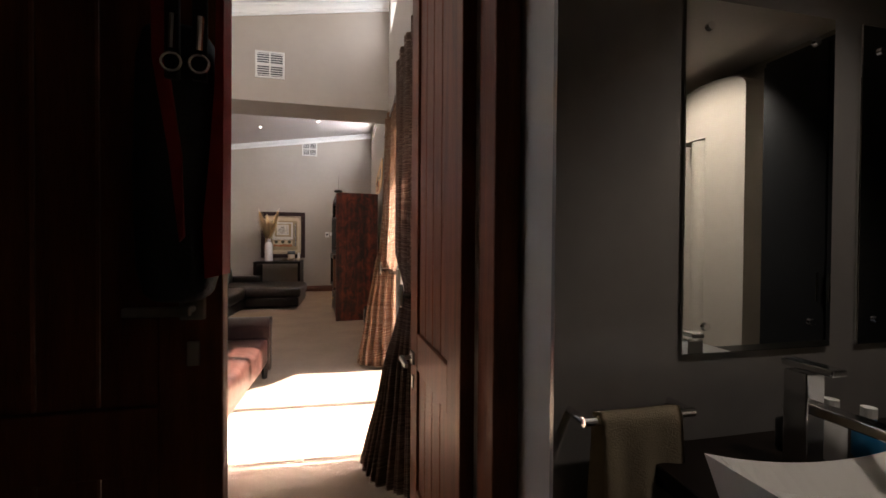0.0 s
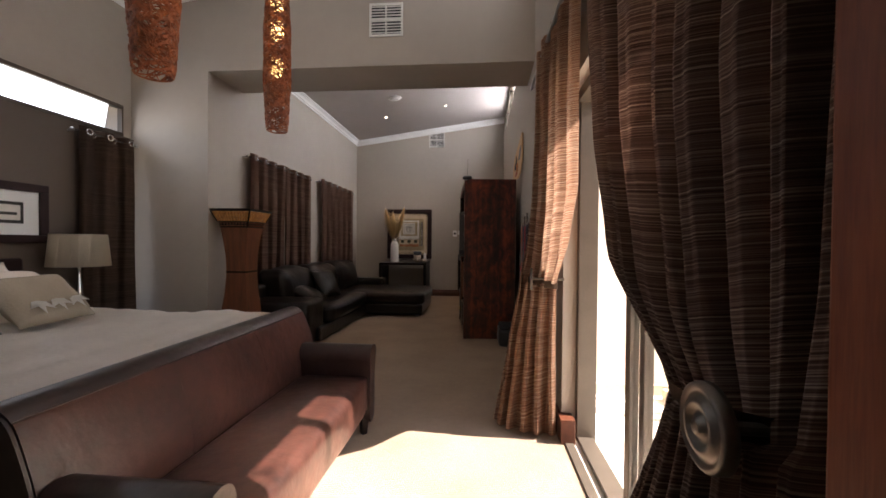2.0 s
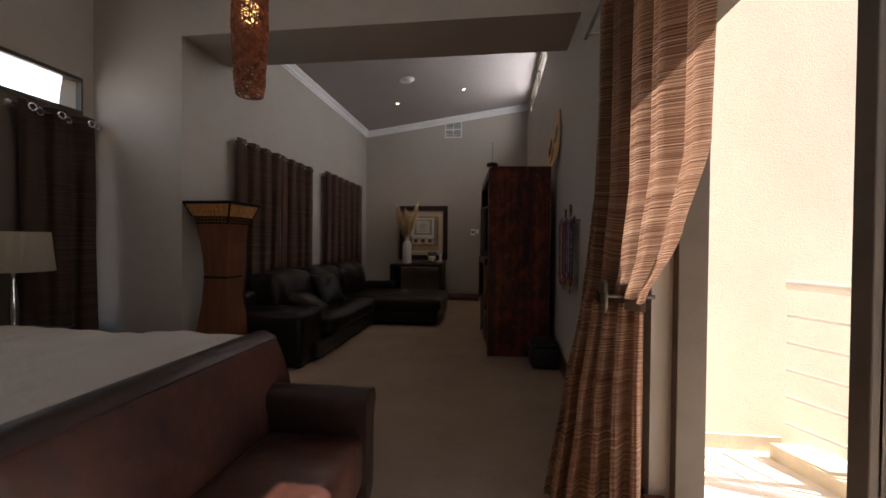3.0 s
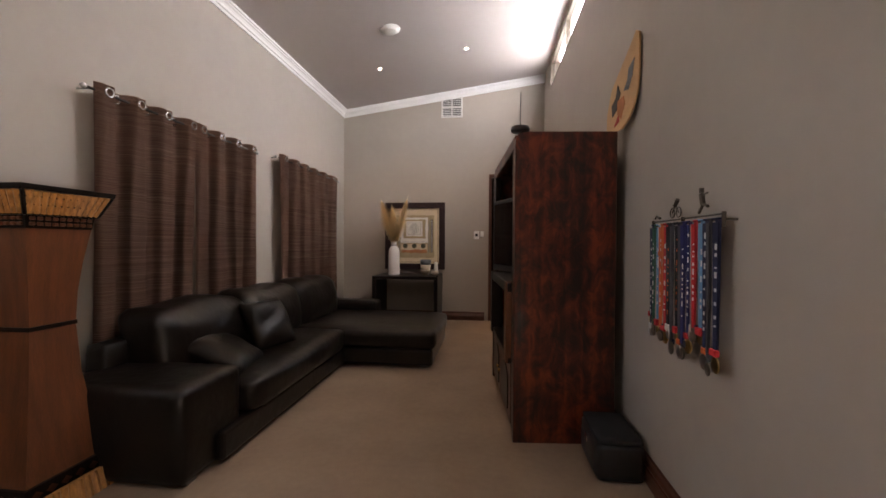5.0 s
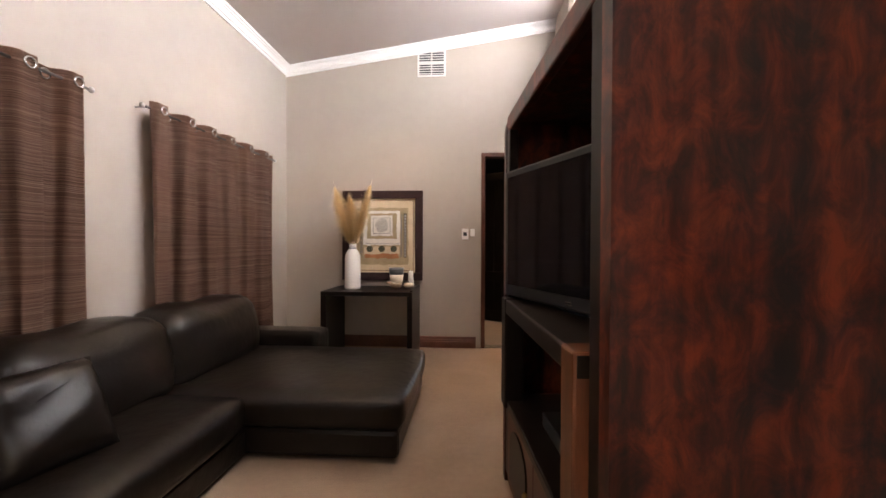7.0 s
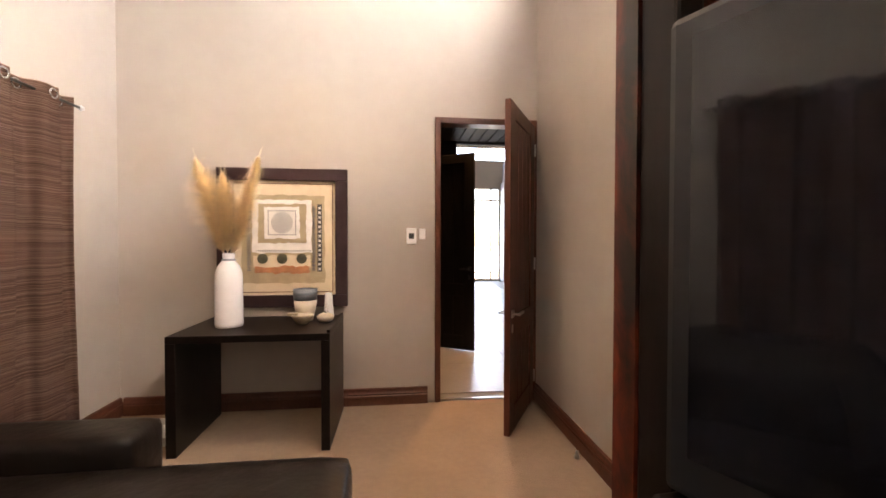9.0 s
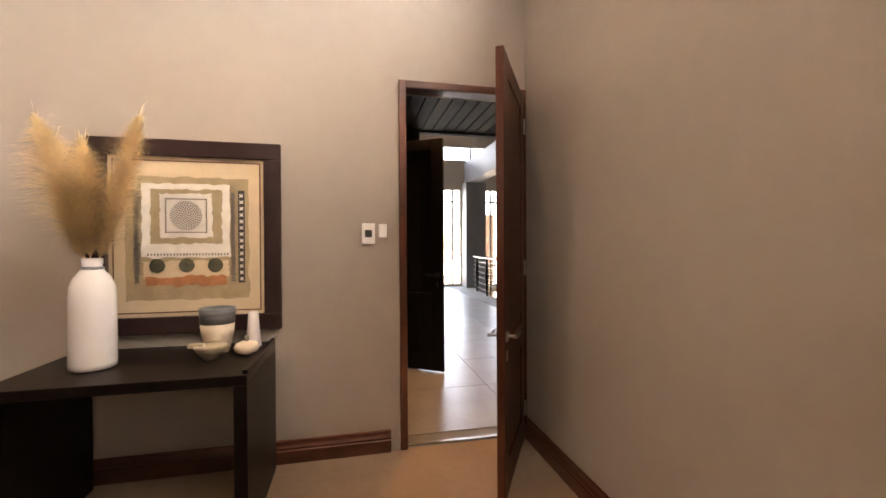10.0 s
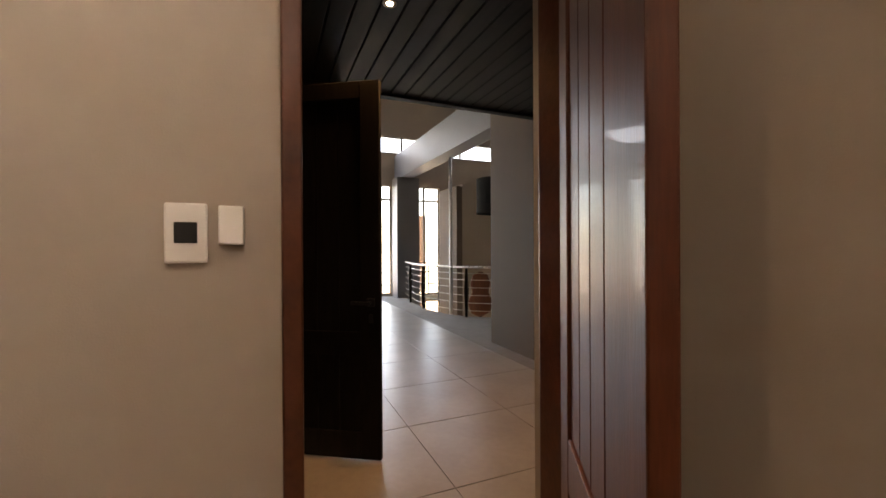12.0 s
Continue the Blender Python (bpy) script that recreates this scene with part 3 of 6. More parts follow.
# ---- curtains ----
def cloth(rows, cols, place, uv_size, thick=0.0035):
    """A cloth sheet: place(s, t) for s across and t down, both 0 to 1."""
    bm = bmesh.new()
    uv = bm.loops.layers.uv.new("UVMap")
    grid = [[bm.verts.new(place(i / cols, j / rows)) for i in range(cols + 1)] for j in range(rows + 1)]
    for j in range(rows):
        for i in range(cols):
            f = bm.faces.new((grid[j][i], grid[j][i + 1], grid[j + 1][i + 1], grid[j + 1][i]))
            for lp, (a, b) in zip(f.loops, ((i, j), (i + 1, j), (i + 1, j + 1), (i, j + 1))):
                lp[uv].uv = (a / cols * uv_size[0], -b / rows * uv_size[1])
    bmesh.ops.solidify(bm, geom=bm.faces, thickness=thick)
    return bm


def ring_part(center, axis_y, parent):
    bm = bmesh.new()
    n, k = 20, 6
    c = Vector(center)
    rings = []
    for i in range(n):
        a = 2 * math.pi * i / n
        row = []
        for j in range(k):
            b = 2 * math.pi * j / k
            r = 0.026 + 0.0065 * math.cos(b)
            u, v, w = r * math.cos(a), r * math.sin(a), 0.0055 * math.sin(b)
            row.append(bm.verts.new(c + (Vector((w, u, v)) if axis_y == "x" else Vector((u, w, v)))))
        rings.append(row)
    for i in range(n):
        for j in range(k):
            bm.faces.new((rings[i][j], rings[(i + 1) % n][j], rings[(i + 1) % n][(j + 1) % k], rings[i][(j + 1) % k]))
    bmesh.ops.recalc_face_normals(bm, faces=bm.faces)
    return part("eyelet", bm, M["chrome"], parent, "chrome ring eyelet", True)


def eyelet_curtain(x, y0, y1, top, bottom, waves, label, mat, seed, panels=1, out=1):
    """A closed eyelet curtain that hangs along a wall at x from y0 to y1."""
    rng = random.Random(seed)
    rod = empty("curtain_rod", Matrix.Identity(4), "slim steel curtain rod above " + ("the sofa" if x > -3.6 else "the bed side"), "curtain rod")
    bm = tube((x, y0 - 0.05, top - 0.05), (x, y1 + 0.05, top - 0.05), 0.008, 12)
    part("pole", bm, M["pewter_dark"], rod, smooth=True)
    for y in (y0 - 0.06, y1 + 0.06):
        part("finial", lathe([(0.004, -0.018), (0.018, -0.006), (0.018, 0.006), (0.004, 0.018)], 12, (x, y, top - 0.05)), M["steel"], rod, smooth=True)
    for y in (y0 - 0.02, y1 + 0.02):
        part("bracket", tube((x - out * 0.085, y, top - 0.05), (x, y, top - 0.05), 0.007), M["steel"], rod)
    w = (y1 - y0) / panels
    for p in range(panels):
        a, b = y0 + p * w, y0 + (p + 1) * w
        n = waves
        ph = [rng.uniform(-0.35, 0.35) for _ in range(n + 2)]
        am = [rng.uniform(0.75, 1.25) for _ in range(n + 2)]

        def place(s, t, a=a, b=b, n=n, ph=ph, am=am, p=p):
            k = s * n
            i = int(k)
            f = k - i
            g = am[i] * (1 - f) + am[min(i + 1, n)] * f
            q = (ph[i] * (1 - f) + ph[min(i + 1, n)] * f) * t
            amp = 0.047 * (1 - 0.10 * t) * g
            y = a + (b - a) * s
            pull = 0.05 * t * t
            y += (pull if p else -pull) * (0.5 - abs(s - 0.5)) if panels > 1 else 0
            if panels > 1 and p == 0:
                y -= 0.07 * s * t
            if panels > 1 and p == 1:
                y -= 0.06 * (1 - s) * t * 0.4
            y += 0.008 * math.sin(9 * s + 5 * t) - 0.022 * math.sin(2 * math.pi * s * n) * min(1, t * 3) * g
            wave = 2 * math.pi * (s * n / 2 + q * 0.3)
            return (x + out * (amp * (math.sin(wave) + 0.2 * math.sin(3 * wave)) + 0.01 * math.sin(3 * t + 11 * s) * t), y, top - t * (top - bottom) - 0.006 * abs(math.sin(math.pi * s * n)) * (1 - t))
        c = empty("curtain", Matrix.Identity(4), label, "curtain", "lounge curtains" if x > -3.6 else "")
        part("cloth", cloth(28, 18 * n // 2, place, (b - a, top - bottom)), mat, c, smooth=True)
        for i in range(n):
            s = (i + 0.5) / n
            v = place(s, 0.02)
            ring_part((v[0] + out * 0.006, v[1], top - 0.05), "x", c)


eyelet_curtain(WX + 0.09, 5.55, 7.22, 2.215, 0.03, 7, "striped brown eyelet curtain drawn closed behind the sofa", M["curtain"], 1, 2)
eyelet_curtain(WX + 0.09, 7.71, 9.46, 2.255, 0.03, 12, "striped brown eyelet curtain behind the corner of the sofa", M["curtain"], 2, 1)
eyelet_curtain(-4.165 + 0.09, 4.29, 4.842, 2.195, 0.03, 5, "dark taupe eyelet curtain beside the bedside lamp", M["curtain_dark"], 3, 1)


def lerp_keys(keys, z):
    for (za, *va), (zb, *vb) in zip(keys, keys[1:]):
        if z >= zb:
            f = (za - z) / (za - zb) if za > zb else 0
            f = max(0.0, min(1.0, f))
            f = f * f * (3 - 2 * f) * 0.4 + f * 0.6
            return [p + (q - p) * f for p, q in zip(va, vb)]
    return list(keys[-1][1:])


def tied_curtain(keys, top, n, label, tie, knob, seed, far, mat):
    """keys: z, xa, ya, xb, yb, amplitude of the folds, between the two edges of the sheet."""
    rng = random.Random(seed)
    ph = [rng.uniform(-0.5, 0.5) for _ in range(n + 2)]
    am = [rng.uniform(0.7, 1.3) for _ in range(n + 2)]

    def place(s, t):
        z = top * (1 - t) + 0.02 * t
        xa, ya, xb, yb, amp = lerp_keys(keys, z)
        k = s * n
        i = int(k)
        f = k - i
        g = am[i] * (1 - f) + am[min(i + 1, n)] * f
        d = Vector((xb - xa, yb - ya, 0))
        w = d.length
        nrm = Vector((-d.y, d.x, 0)).normalized() * far
        bulge = 0.16 * w * math.sin(math.pi * s) if z < tie else 0.0
        wob = 0.06 * (ph[i] * (1 - f) + ph[min(i + 1, n)] * f) * math.sin(4 * t)
        p = Vector((xa, ya, z)) + d * min(1, max(0, s + wob)) + nrm * (amp * (1.8 if far < 0 else 1.45) * g * (math.sin(math.pi * s * n) + 0.22 * math.sin(3 * math.pi * s * n)) + bulge)
        p.z += 0.012 * math.sin(6.3 * s * n / 2) * (1 if t > 0.98 else 0)
        if z > tie:
            p.z -= 0.10 * (1 - abs(2 * s - 1)) * math.exp(-((z - tie - 0.25) / 0.3) ** 2)
        return p
    c = empty("curtain", Matrix.Identity(4), label, "curtain", "curtains at the glass door")
    part("cloth", cloth(70, n * 9, place, (1.5, top)), mat, c, smooth=True)
    xa, ya, xb, yb, amp = lerp_keys(keys, tie)
    cx, cy = xa + (xb - xa) * 0.36, ya + (yb - ya) * 0.36
    bm = bmesh.new()
    ring = []
    d = Vector((xb - xa, yb - ya, 0))
    rx, ry = d.length * 0.38, 0.042
    u = d.normalized()
    v = Vector((-u.y, u.x, 0))
    for i in range(28):
        a = 2 * math.pi * i / 28
        q = Vector((cx, cy, 0)) + u * rx * math.cos(a) + v * ry * math.sin(a)
        ring.append([bm.verts.new(q + Vector((0, 0, tie + dz + 0.01 * math.cos(a)))) for dz in (-0.022, 0.022)])
    for i in range(28):
        a, b = ring[i], ring[(i + 1) % 28]
        bm.faces.new((a[0], b[0], b[1], a[1]))
    bmesh.ops.solidify(bm, geom=bm.faces, thickness=-0.004)
    part("tieback", bm, M["curtain_dark"], c, "narrow cloth tieback", True)
    # round carved holdback
    hb = empty("curtain_holdback", Matrix.Identity(4), "round bronze holdback with carved rings at the curtain", "holdback", "curtain holdbacks")
    prof = [(0.002, 0.022), (0.012, 0.024), (0.018, 0.014), (0.028, 0.014), (0.034, 0.021), (0.042, 0.021), (0.048, 0.012), (0.056, 0.013), (0.062, 0.018), (0.068, 0.014), (0.07, 0.004), (0.07, -0.006), (0.004, -0.006)]
    bm = bmesh.new()
    add_lathe(bm, prof, 32)
    kx, ky, kz, turn = knob
    bm.transform(pose(kx, ky, kz) @ pose(0, 0, 0, 0, 0, turn) @ pose(0, 0, 0, 90, 0, 0) @ Matrix.Diagonal((0.76, 0.76, 0.7, 1) if far < 0 else (0.95, 0.95, 0.6, 1)))
    part("disc", bm, M["pewter"], hb, smooth=True)
    part("stem", tube((kx, ky, kz), (0.0, ky + 0.0, kz), 0.008), M["pewter"], hb)


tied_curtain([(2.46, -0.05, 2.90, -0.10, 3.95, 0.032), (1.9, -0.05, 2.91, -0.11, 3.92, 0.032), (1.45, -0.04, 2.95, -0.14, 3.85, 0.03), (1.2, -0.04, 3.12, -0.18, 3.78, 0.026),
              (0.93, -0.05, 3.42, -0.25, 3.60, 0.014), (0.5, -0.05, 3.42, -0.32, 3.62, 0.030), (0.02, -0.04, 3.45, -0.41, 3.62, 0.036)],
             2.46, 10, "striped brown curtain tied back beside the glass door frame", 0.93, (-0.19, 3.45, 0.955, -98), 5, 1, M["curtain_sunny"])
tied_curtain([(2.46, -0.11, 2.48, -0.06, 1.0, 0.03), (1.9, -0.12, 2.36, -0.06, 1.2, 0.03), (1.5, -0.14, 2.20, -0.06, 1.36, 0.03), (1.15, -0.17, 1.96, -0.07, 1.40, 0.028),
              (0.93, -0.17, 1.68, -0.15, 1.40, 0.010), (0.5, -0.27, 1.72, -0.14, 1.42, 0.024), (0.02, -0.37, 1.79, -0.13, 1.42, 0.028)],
             2.46, 16, "striped brown curtain in painted shade tied back beside the mahogany door", 0.93, (-0.228, 1.48, 0.945, -90), 6, -1, M["curtain_shaded"])
rod = empty("curtain_rod", Matrix.Identity(4), "long steel curtain rod over the glass door", "curtain rod")
part("pole", tube((-0.1, 0.95, 2.42), (-0.1, 4.32, 2.42), 0.014, 12), M["steel"], rod, smooth=True)
for y in (1.0, 2.65, 4.28):
    part("bracket", tube((0.0, y, 2.42), (-0.1, y, 2.42), 0.008), M["steel"], rod)

# ---- soft things ----
def pillow_bm(w, h, d, n=14, pinch=0.10):
    bm = bmesh.new()
    top, bot = [], []
    for j in range(n + 1):
        ra, rb = [], []
        for i in range(n + 1):
            u, v = 2 * i / n - 1, 2 * j / n - 1
            k = max(0.0, (1 - u ** 4) * (1 - v ** 4)) ** 0.5
            px = u * w / 2 * (1 - pinch * (1 - v * v) * abs(u) ** 3 * 0.5)
            py = v * h / 2 * (1 - pinch * (1 - u * u) * abs(v) ** 3 * 0.5)
            z = d / 2 * k * (1 + 0.08 * math.sin(5 * u + 3 * v))
            a = bm.verts.new((px, py, z + 0.003))
            ra.append(a)
            rb.append(bm.verts.new((px, py, -z - 0.003)))
        top.append(ra)
        bot.append(rb)
    for j in range(n):
        for i in range(n):
            bm.faces.new((top[j][i], top[j][i + 1], top[j + 1][i + 1], top[j + 1][i]))
            bm.faces.new((bot[j][i], bot[j + 1][i], bot[j + 1][i + 1], bot[j][i + 1]))
    for seq in ([(top[0][i], bot[0][i]) for i in range(n + 1)], [(top[n][i], bot[n][i]) for i in range(n + 1)][::-1],
                [(top[j][0], bot[j][0]) for j in range(n + 1)][::-1], [(top[j][n], bot[j][n]) for j in range(n + 1)]):
        for (a, b), (c, d2) in zip(seq, seq[1:]):
            bm.faces.new((a, b, d2, c))
    bmesh.ops.recalc_face_normals(bm, faces=bm.faces)
    return bm


def soft_box(x0, x1, y0, y1, z0, z1, r=0.05, puff=0.02, n=10, seed=0):
    """A cushion block with rounded edges and a slightly swollen, uneven skin."""
    bm = bmesh.new()
    add_box(bm, x0, x1, y0, y1, z0, z1)
    bmesh.ops.subdivide_edges(bm, edges=bm.edges[:], cuts=n, use_grid_fill=True)
    c = Vector(((x0 + x1) / 2, (y0 + y1) / 2, (z0 + z1) / 2))
    hs = Vector(((x1 - x0) / 2, (y1 - y0) / 2, (z1 - z0) / 2))
    for v in bm.verts:
        p = v.co - c
        q = Vector([max(-hs[i] + r, min(hs[i] - r, p[i])) for i in range(3)])
        d = p - q
        if d.length > 1e-6:
            d = d.normalized() * r
        u = Vector([p[i] / hs[i] for i in range(3)])
        k = (1 - u.x ** 2) * (1 - u.y ** 2) if abs(u.z) > 0.999 else (1 - u.y ** 2) * (1 - u.z ** 2) if abs(u.x) > 0.999 else (1 - u.x ** 2) * (1 - u.z ** 2)
        out = Vector([1 if u[i] > 0.999 else -1 if u[i] < -0.999 else 0 for i in range(3)])
        nz = noise.noise((v.co + Vector((seed, 0, 0))) * 3.0) * 0.012
        v.co = c + q + d + out * (puff * k + nz * k)
    bmesh.ops.recalc_face_normals(bm, faces=bm.faces)
    return bm


# ---- leather bench at the foot of the bed ----
bench = empty("leather_bench", Matrix.Identity(4), "brown leather bench with rolled back at the bed foot", "bench")
prof = [(-1.58, 0.10), (-1.585, 0.36), (-1.60, 0.50), (-1.635, 0.62), (-1.67, 0.70), (-1.70, 0.725), (-1.74, 0.735), (-1.79, 0.72), (-1.82, 0.68), (-1.815, 0.62), (-1.77, 0.54), (-1.74, 0.40), (-1.73, 0.10)]
ys = [1.88, 2.42, 2.98, 3.56]
for a, b in zip(ys, ys[1:]):
    part("back_panel", smooth_prism(prof, a + 0.0015, b - 0.0015, "y"), M["leather_brown"], bench)
    part("seam", prism([(p[0] + 0.0015, p[1]) for p in prof[1:6]] + [(p[0] - 0.003, p[1]) for p in prof[1:6]][::-1], b - 0.003, b + 0.003, "y"), M["leather_brown"], bench) if b < 3.5 else None
part("seat", soft_box(-1.585, -1.16, 1.99, 3.36, 0.14, 0.365, 0.035, 0.012, 10), M["leather_brown"], bench, smooth=True)
roll = [(-1.668, 0.700), (-1.698, 0.7275), (-1.74, 0.7385), (-1.792, 0.723), (-1.824, 0.68), (-1.790, 0.700), (-1.74, 0.722), (-1.700, 0.712)]
part("top_roll", smooth_prism(roll, 1.878, 3.562, "y"), M["leather_umber"], bench, "dark rubbed leather along the rolled top")
for y in (1.868, 3.562):
    part("end_panel", smooth_prism([(u * 0.985 - 0.025, v * 0.99) for u, v in prof], y, y + 0.0105, "y"), M["leather_umber"], bench, "dark leather end of the back")
for s, y in ((-1, 2.0), (1, 3.36)):
    # arm flares outwards at its top
    pts = [(y, 0.10), (y, 0.40), (y - s * 0.01, 0.46), (y + s * 0.01, 0.515), (y + s * 0.06, 0.535), (y + s * 0.115, 0.52), (y + s * 0.135, 0.475), (y + s * 0.115, 0.43), (y + s * 0.10, 0.36), (y + s * 0.095, 0.10)]
    part("arm", smooth_prism(pts, -1.60, -1.155, "x"), M["leather_umber"], bench, "dark umber leather arm")
for x in (-1.68, -1.2):
    for y in (1.98, 3.38):
        part("leg", tube((x, y, 0), (x, y, 0.12), 0.022, 4, 0.032), M["wood_dark"], bench, "dark tapered wooden leg")
bm = bmesh.new()

# ---- bed ----
bed = empty("bed", Matrix.Identity(4), "wide bed with a rumpled cream duvet behind the leather bench", "bed")
part("base", box(-4.05, -1.9, 1.95, 3.78, 0.06, 0.34, 0.02), M["linen"], bed)
part("mattress", soft_box(-4.08, -1.88, 1.92, 3.80, 0.34, 0.58, 0.05, 0.01, 8), M["linen"], bed, smooth=True)
for x in (-3.95, -2.0):
    for y in (2.05, 3.7):
        part("leg", tube((x, y, 0), (x, y, 0.07), 0.03), M["wood_dark"], bed)
part("headboard", box(-4.145, -4.085, 1.85, 3.86, 0.0, 1.02, 0.02), M["frame_dark"], bed, "dark headboard")


def duvet(s, t):
    """s across from the near side, over the top, down the far side; t from the head to the foot."""
    x = -3.45 + t * 1.62
    w = 1.88 / 2 + 0.07
    arc = (s - 0.5) * (2 * w + 1.0)
    cy = 2.86
    r = 0.07
    if abs(arc) < w - r:
        y, z = cy + arc, 0.625
    else:
        q = abs(arc) - (w - r)
        sg = 1 if arc > 0 else -1
        if q < r * 1.57:
            y, z = cy + sg * (w - r + r * math.sin(q / r)), 0.625 - r + r * math.cos(q / r)
        else:
            y, z = cy + sg * (w + 0.05 * (q - r * 1.57) + 0.045 * math.sin(13 * x + 2 + 2 * math.sin(5 * x)) * min(1, (q - r * 1.57) * 5)), 0.625 - r - (q - r * 1.57)
    lump = 0.5 + 0.5 * noise.noise((x * 1.6, y * 1.6, 3.0))
    z += 0.05 * lump * (1 if z > 0.5 else 0.2) + 0.014 * noise.noise((x * 7, y * 5, 1.0)) + 0.018 * math.sin((x + 0.6 * y) * 9 + 3 * noise.noise((x, y, 0))) * noise.noise((x * 1.2 + 5, y * 1.2, 0))
    x += 0.02 * math.sin(9 * y) * t
    return Vector((x, y, max(0.06, z)))


dv = empty("duvet", Matrix.Identity(4), "rumpled cream cotton duvet spread over the bed", "duvet")
part("cover", cloth(54, 90, duvet, (3, 2), 0.02), M["linen"], dv, smooth=True)
M["tie"] = M["linen"]
part("tie", box(-1.93, -1.90, 1.80, 1.815, 0.3, 0.42, 0.003), M["paper_white"], dv, "white cotton tie")


def cushion(name, m, w, h, d, mat, label, group=""):
    ob = part(name, pillow_bm(w, h, d), mat, smooth=True)
    ob.matrix_world = m
    return tagged(ob, label, "pillow", group)


for y in (2.42, 3.30):
    cushion("pillow", pose(-3.86, y, 0.80, 0, 52, 0), 0.5, 0.72, 0.18, M["linen"], "plump white pillow against the headboard", "white pillows on the bed")
    cushion("pillow", pose(-3.58, y + 0.03, 0.77, 0, 38, 3), 0.5, 0.74, 0.18, M["linen"], "frilled cream pillow leaning on another", "cream pillows on the bed")


def fern_cushion(m, label):
    root = tagged(empty("cushion", m), label, "cushion", "printed cushions on the bed")
    part("cover", pillow_bm(0.36, 0.50, 0.13), M["print_beige"], root, smooth=True)
    for k, yy in enumerate((-0.12, 0.0, 0.12)):
        bm = bmesh.new()
        for a in (-50, 0, 50):
            t = radians(a + (k - 1) * 8)
            c = Vector((-0.06 - 0.035 * math.cos(t), yy + 0.035 * math.sin(t), 0))
            d = Vector((-math.cos(t), math.sin(t), 0))
            e = Vector((-d.y, d.x, 0))
            h = 0.0765
            vs = [bm.verts.new(c + d * p + e * q + Vector((0, 0, h))) for p, q in ((-0.034, 0), (0.004, 0.021), (0.062, 0), (0.004, -0.021))]
            bm.faces.new(vs)
        bmesh.ops.solidify(bm, geom=bm.faces, thickness=0.004)
        part("fern_print", bm, M["paper_white"], root, "white fern sprig print")
    return root


fern_cushion(pose(-3.14, 3.18, 0.805, 0, 46, 8) @ pose(0, 0, 0, 0, 0, 180), "beige cushion printed with white ferns on the bed")
fern_cushion(pose(-3.05, 2.55, 0.79, 0, 34, -4) @ pose(0, 0, 0, 0, 0, 180), "beige fern-print cushion lying nearer the bed edge")

# ---- bedside table and lamp ----
bs = empty("bedside_table", Matrix.Identity(4), "dark wooden bedside table beside the bed", "bedside table")
part("cabinet", box(-4.12, -3.68, 3.95, 4.32, 0.1, 0.5, 0.008), M["wood_dark"], bs)
part("tabletop", box(-4.14, -3.66, 3.93, 4.34, 0.5, 0.53, 0.006), M["wood_dark"], bs)
for x in (-4.09, -3.71):
    for y in (3.98, 4.29):
        part("leg", box(x - 0.02, x + 0.02, y - 0.02, y + 0.02, 0, 0.1), M["wood_dark"], bs)
lamp = empty("table_lamp", pose(-3.89, 4.12, 0.53), "table lamp with cream drum shade and slim chrome base", "table lamp")
part("base", lathe([(0.075, 0), (0.075, 0.012), (0.03, 0.03), (0.022, 0.06), (0.030, 0.14), (0.022, 0.24), (0.012, 0.33), (0.012, 0.42), (0.006, 0.43)], 24), M["chrome"], lamp, "slim curved chrome base", True)
bm = bmesh.new()
rings = [[(r * math.cos(2 * math.pi * i / 40), r * math.sin(2 * math.pi * i / 40), z) for i in range(40)] for r, z in ((0.215, 0.415), (0.19, 0.685))]
vs = [[bm.verts.new(p) for p in r] for r in rings]
for i in range(40):
    j = (i + 1) % 40
    bm.faces.new((vs[0][i], vs[0][j], vs[1][j], vs[1][i]))
bmesh.ops.solidify(bm, geom=bm.faces, thickness=0.004)
part("shade", bm, M["lamp_shade"], lamp, "cream fabric drum shade", True)
part("bulb", lathe([(0.01, 0.43), (0.03, 0.48), (0.03, 0.52), (0.01, 0.545)], 12), M["ceramic"], lamp, smooth=True)


def framed(name, m, w, h, border, frame_mat, label, category="picture"):
    """A frame in the plane x right, z up, looking along -y, its back on y = 0."""
    root = empty(name, m, label, category)
    b = border
    for k, (a, c, d, e) in enumerate(((-w / 2, w / 2, -h / 2, -h / 2 + b), (-w / 2, w / 2, h / 2 - b, h / 2), (-w / 2, -w / 2 + b, -h / 2 + b, h / 2 - b), (w / 2 - b, w / 2, -h / 2 + b, h / 2 - b))):
        part("frame_rail", box(a, c, -0.035, 0, d, e, 0.005), frame_mat, root)
    return root


p = framed("picture", pose(-4.162, 3.765, 1.378, 0, 0, 90), 0.64, 0.48, 0.065, M["frame_dark"], "small framed print with white mat above the bed")
part("mat", box(-0.255, 0.255, -0.012, 0, -0.175, 0.175), M["cornice"], p, "white card mat")
part("inner_frame", box(-0.14, 0.14, -0.016, -0.012, -0.085, 0.085), M["ink"], p)
part("print", box(-0.115, 0.115, -0.019, -0.016, -0.06, 0.06), M["paper_white"], p)
part("print_landscape", box(-0.09, 0.09, -0.0205, -0.019, -0.02, 0.002), M["ink"], p)


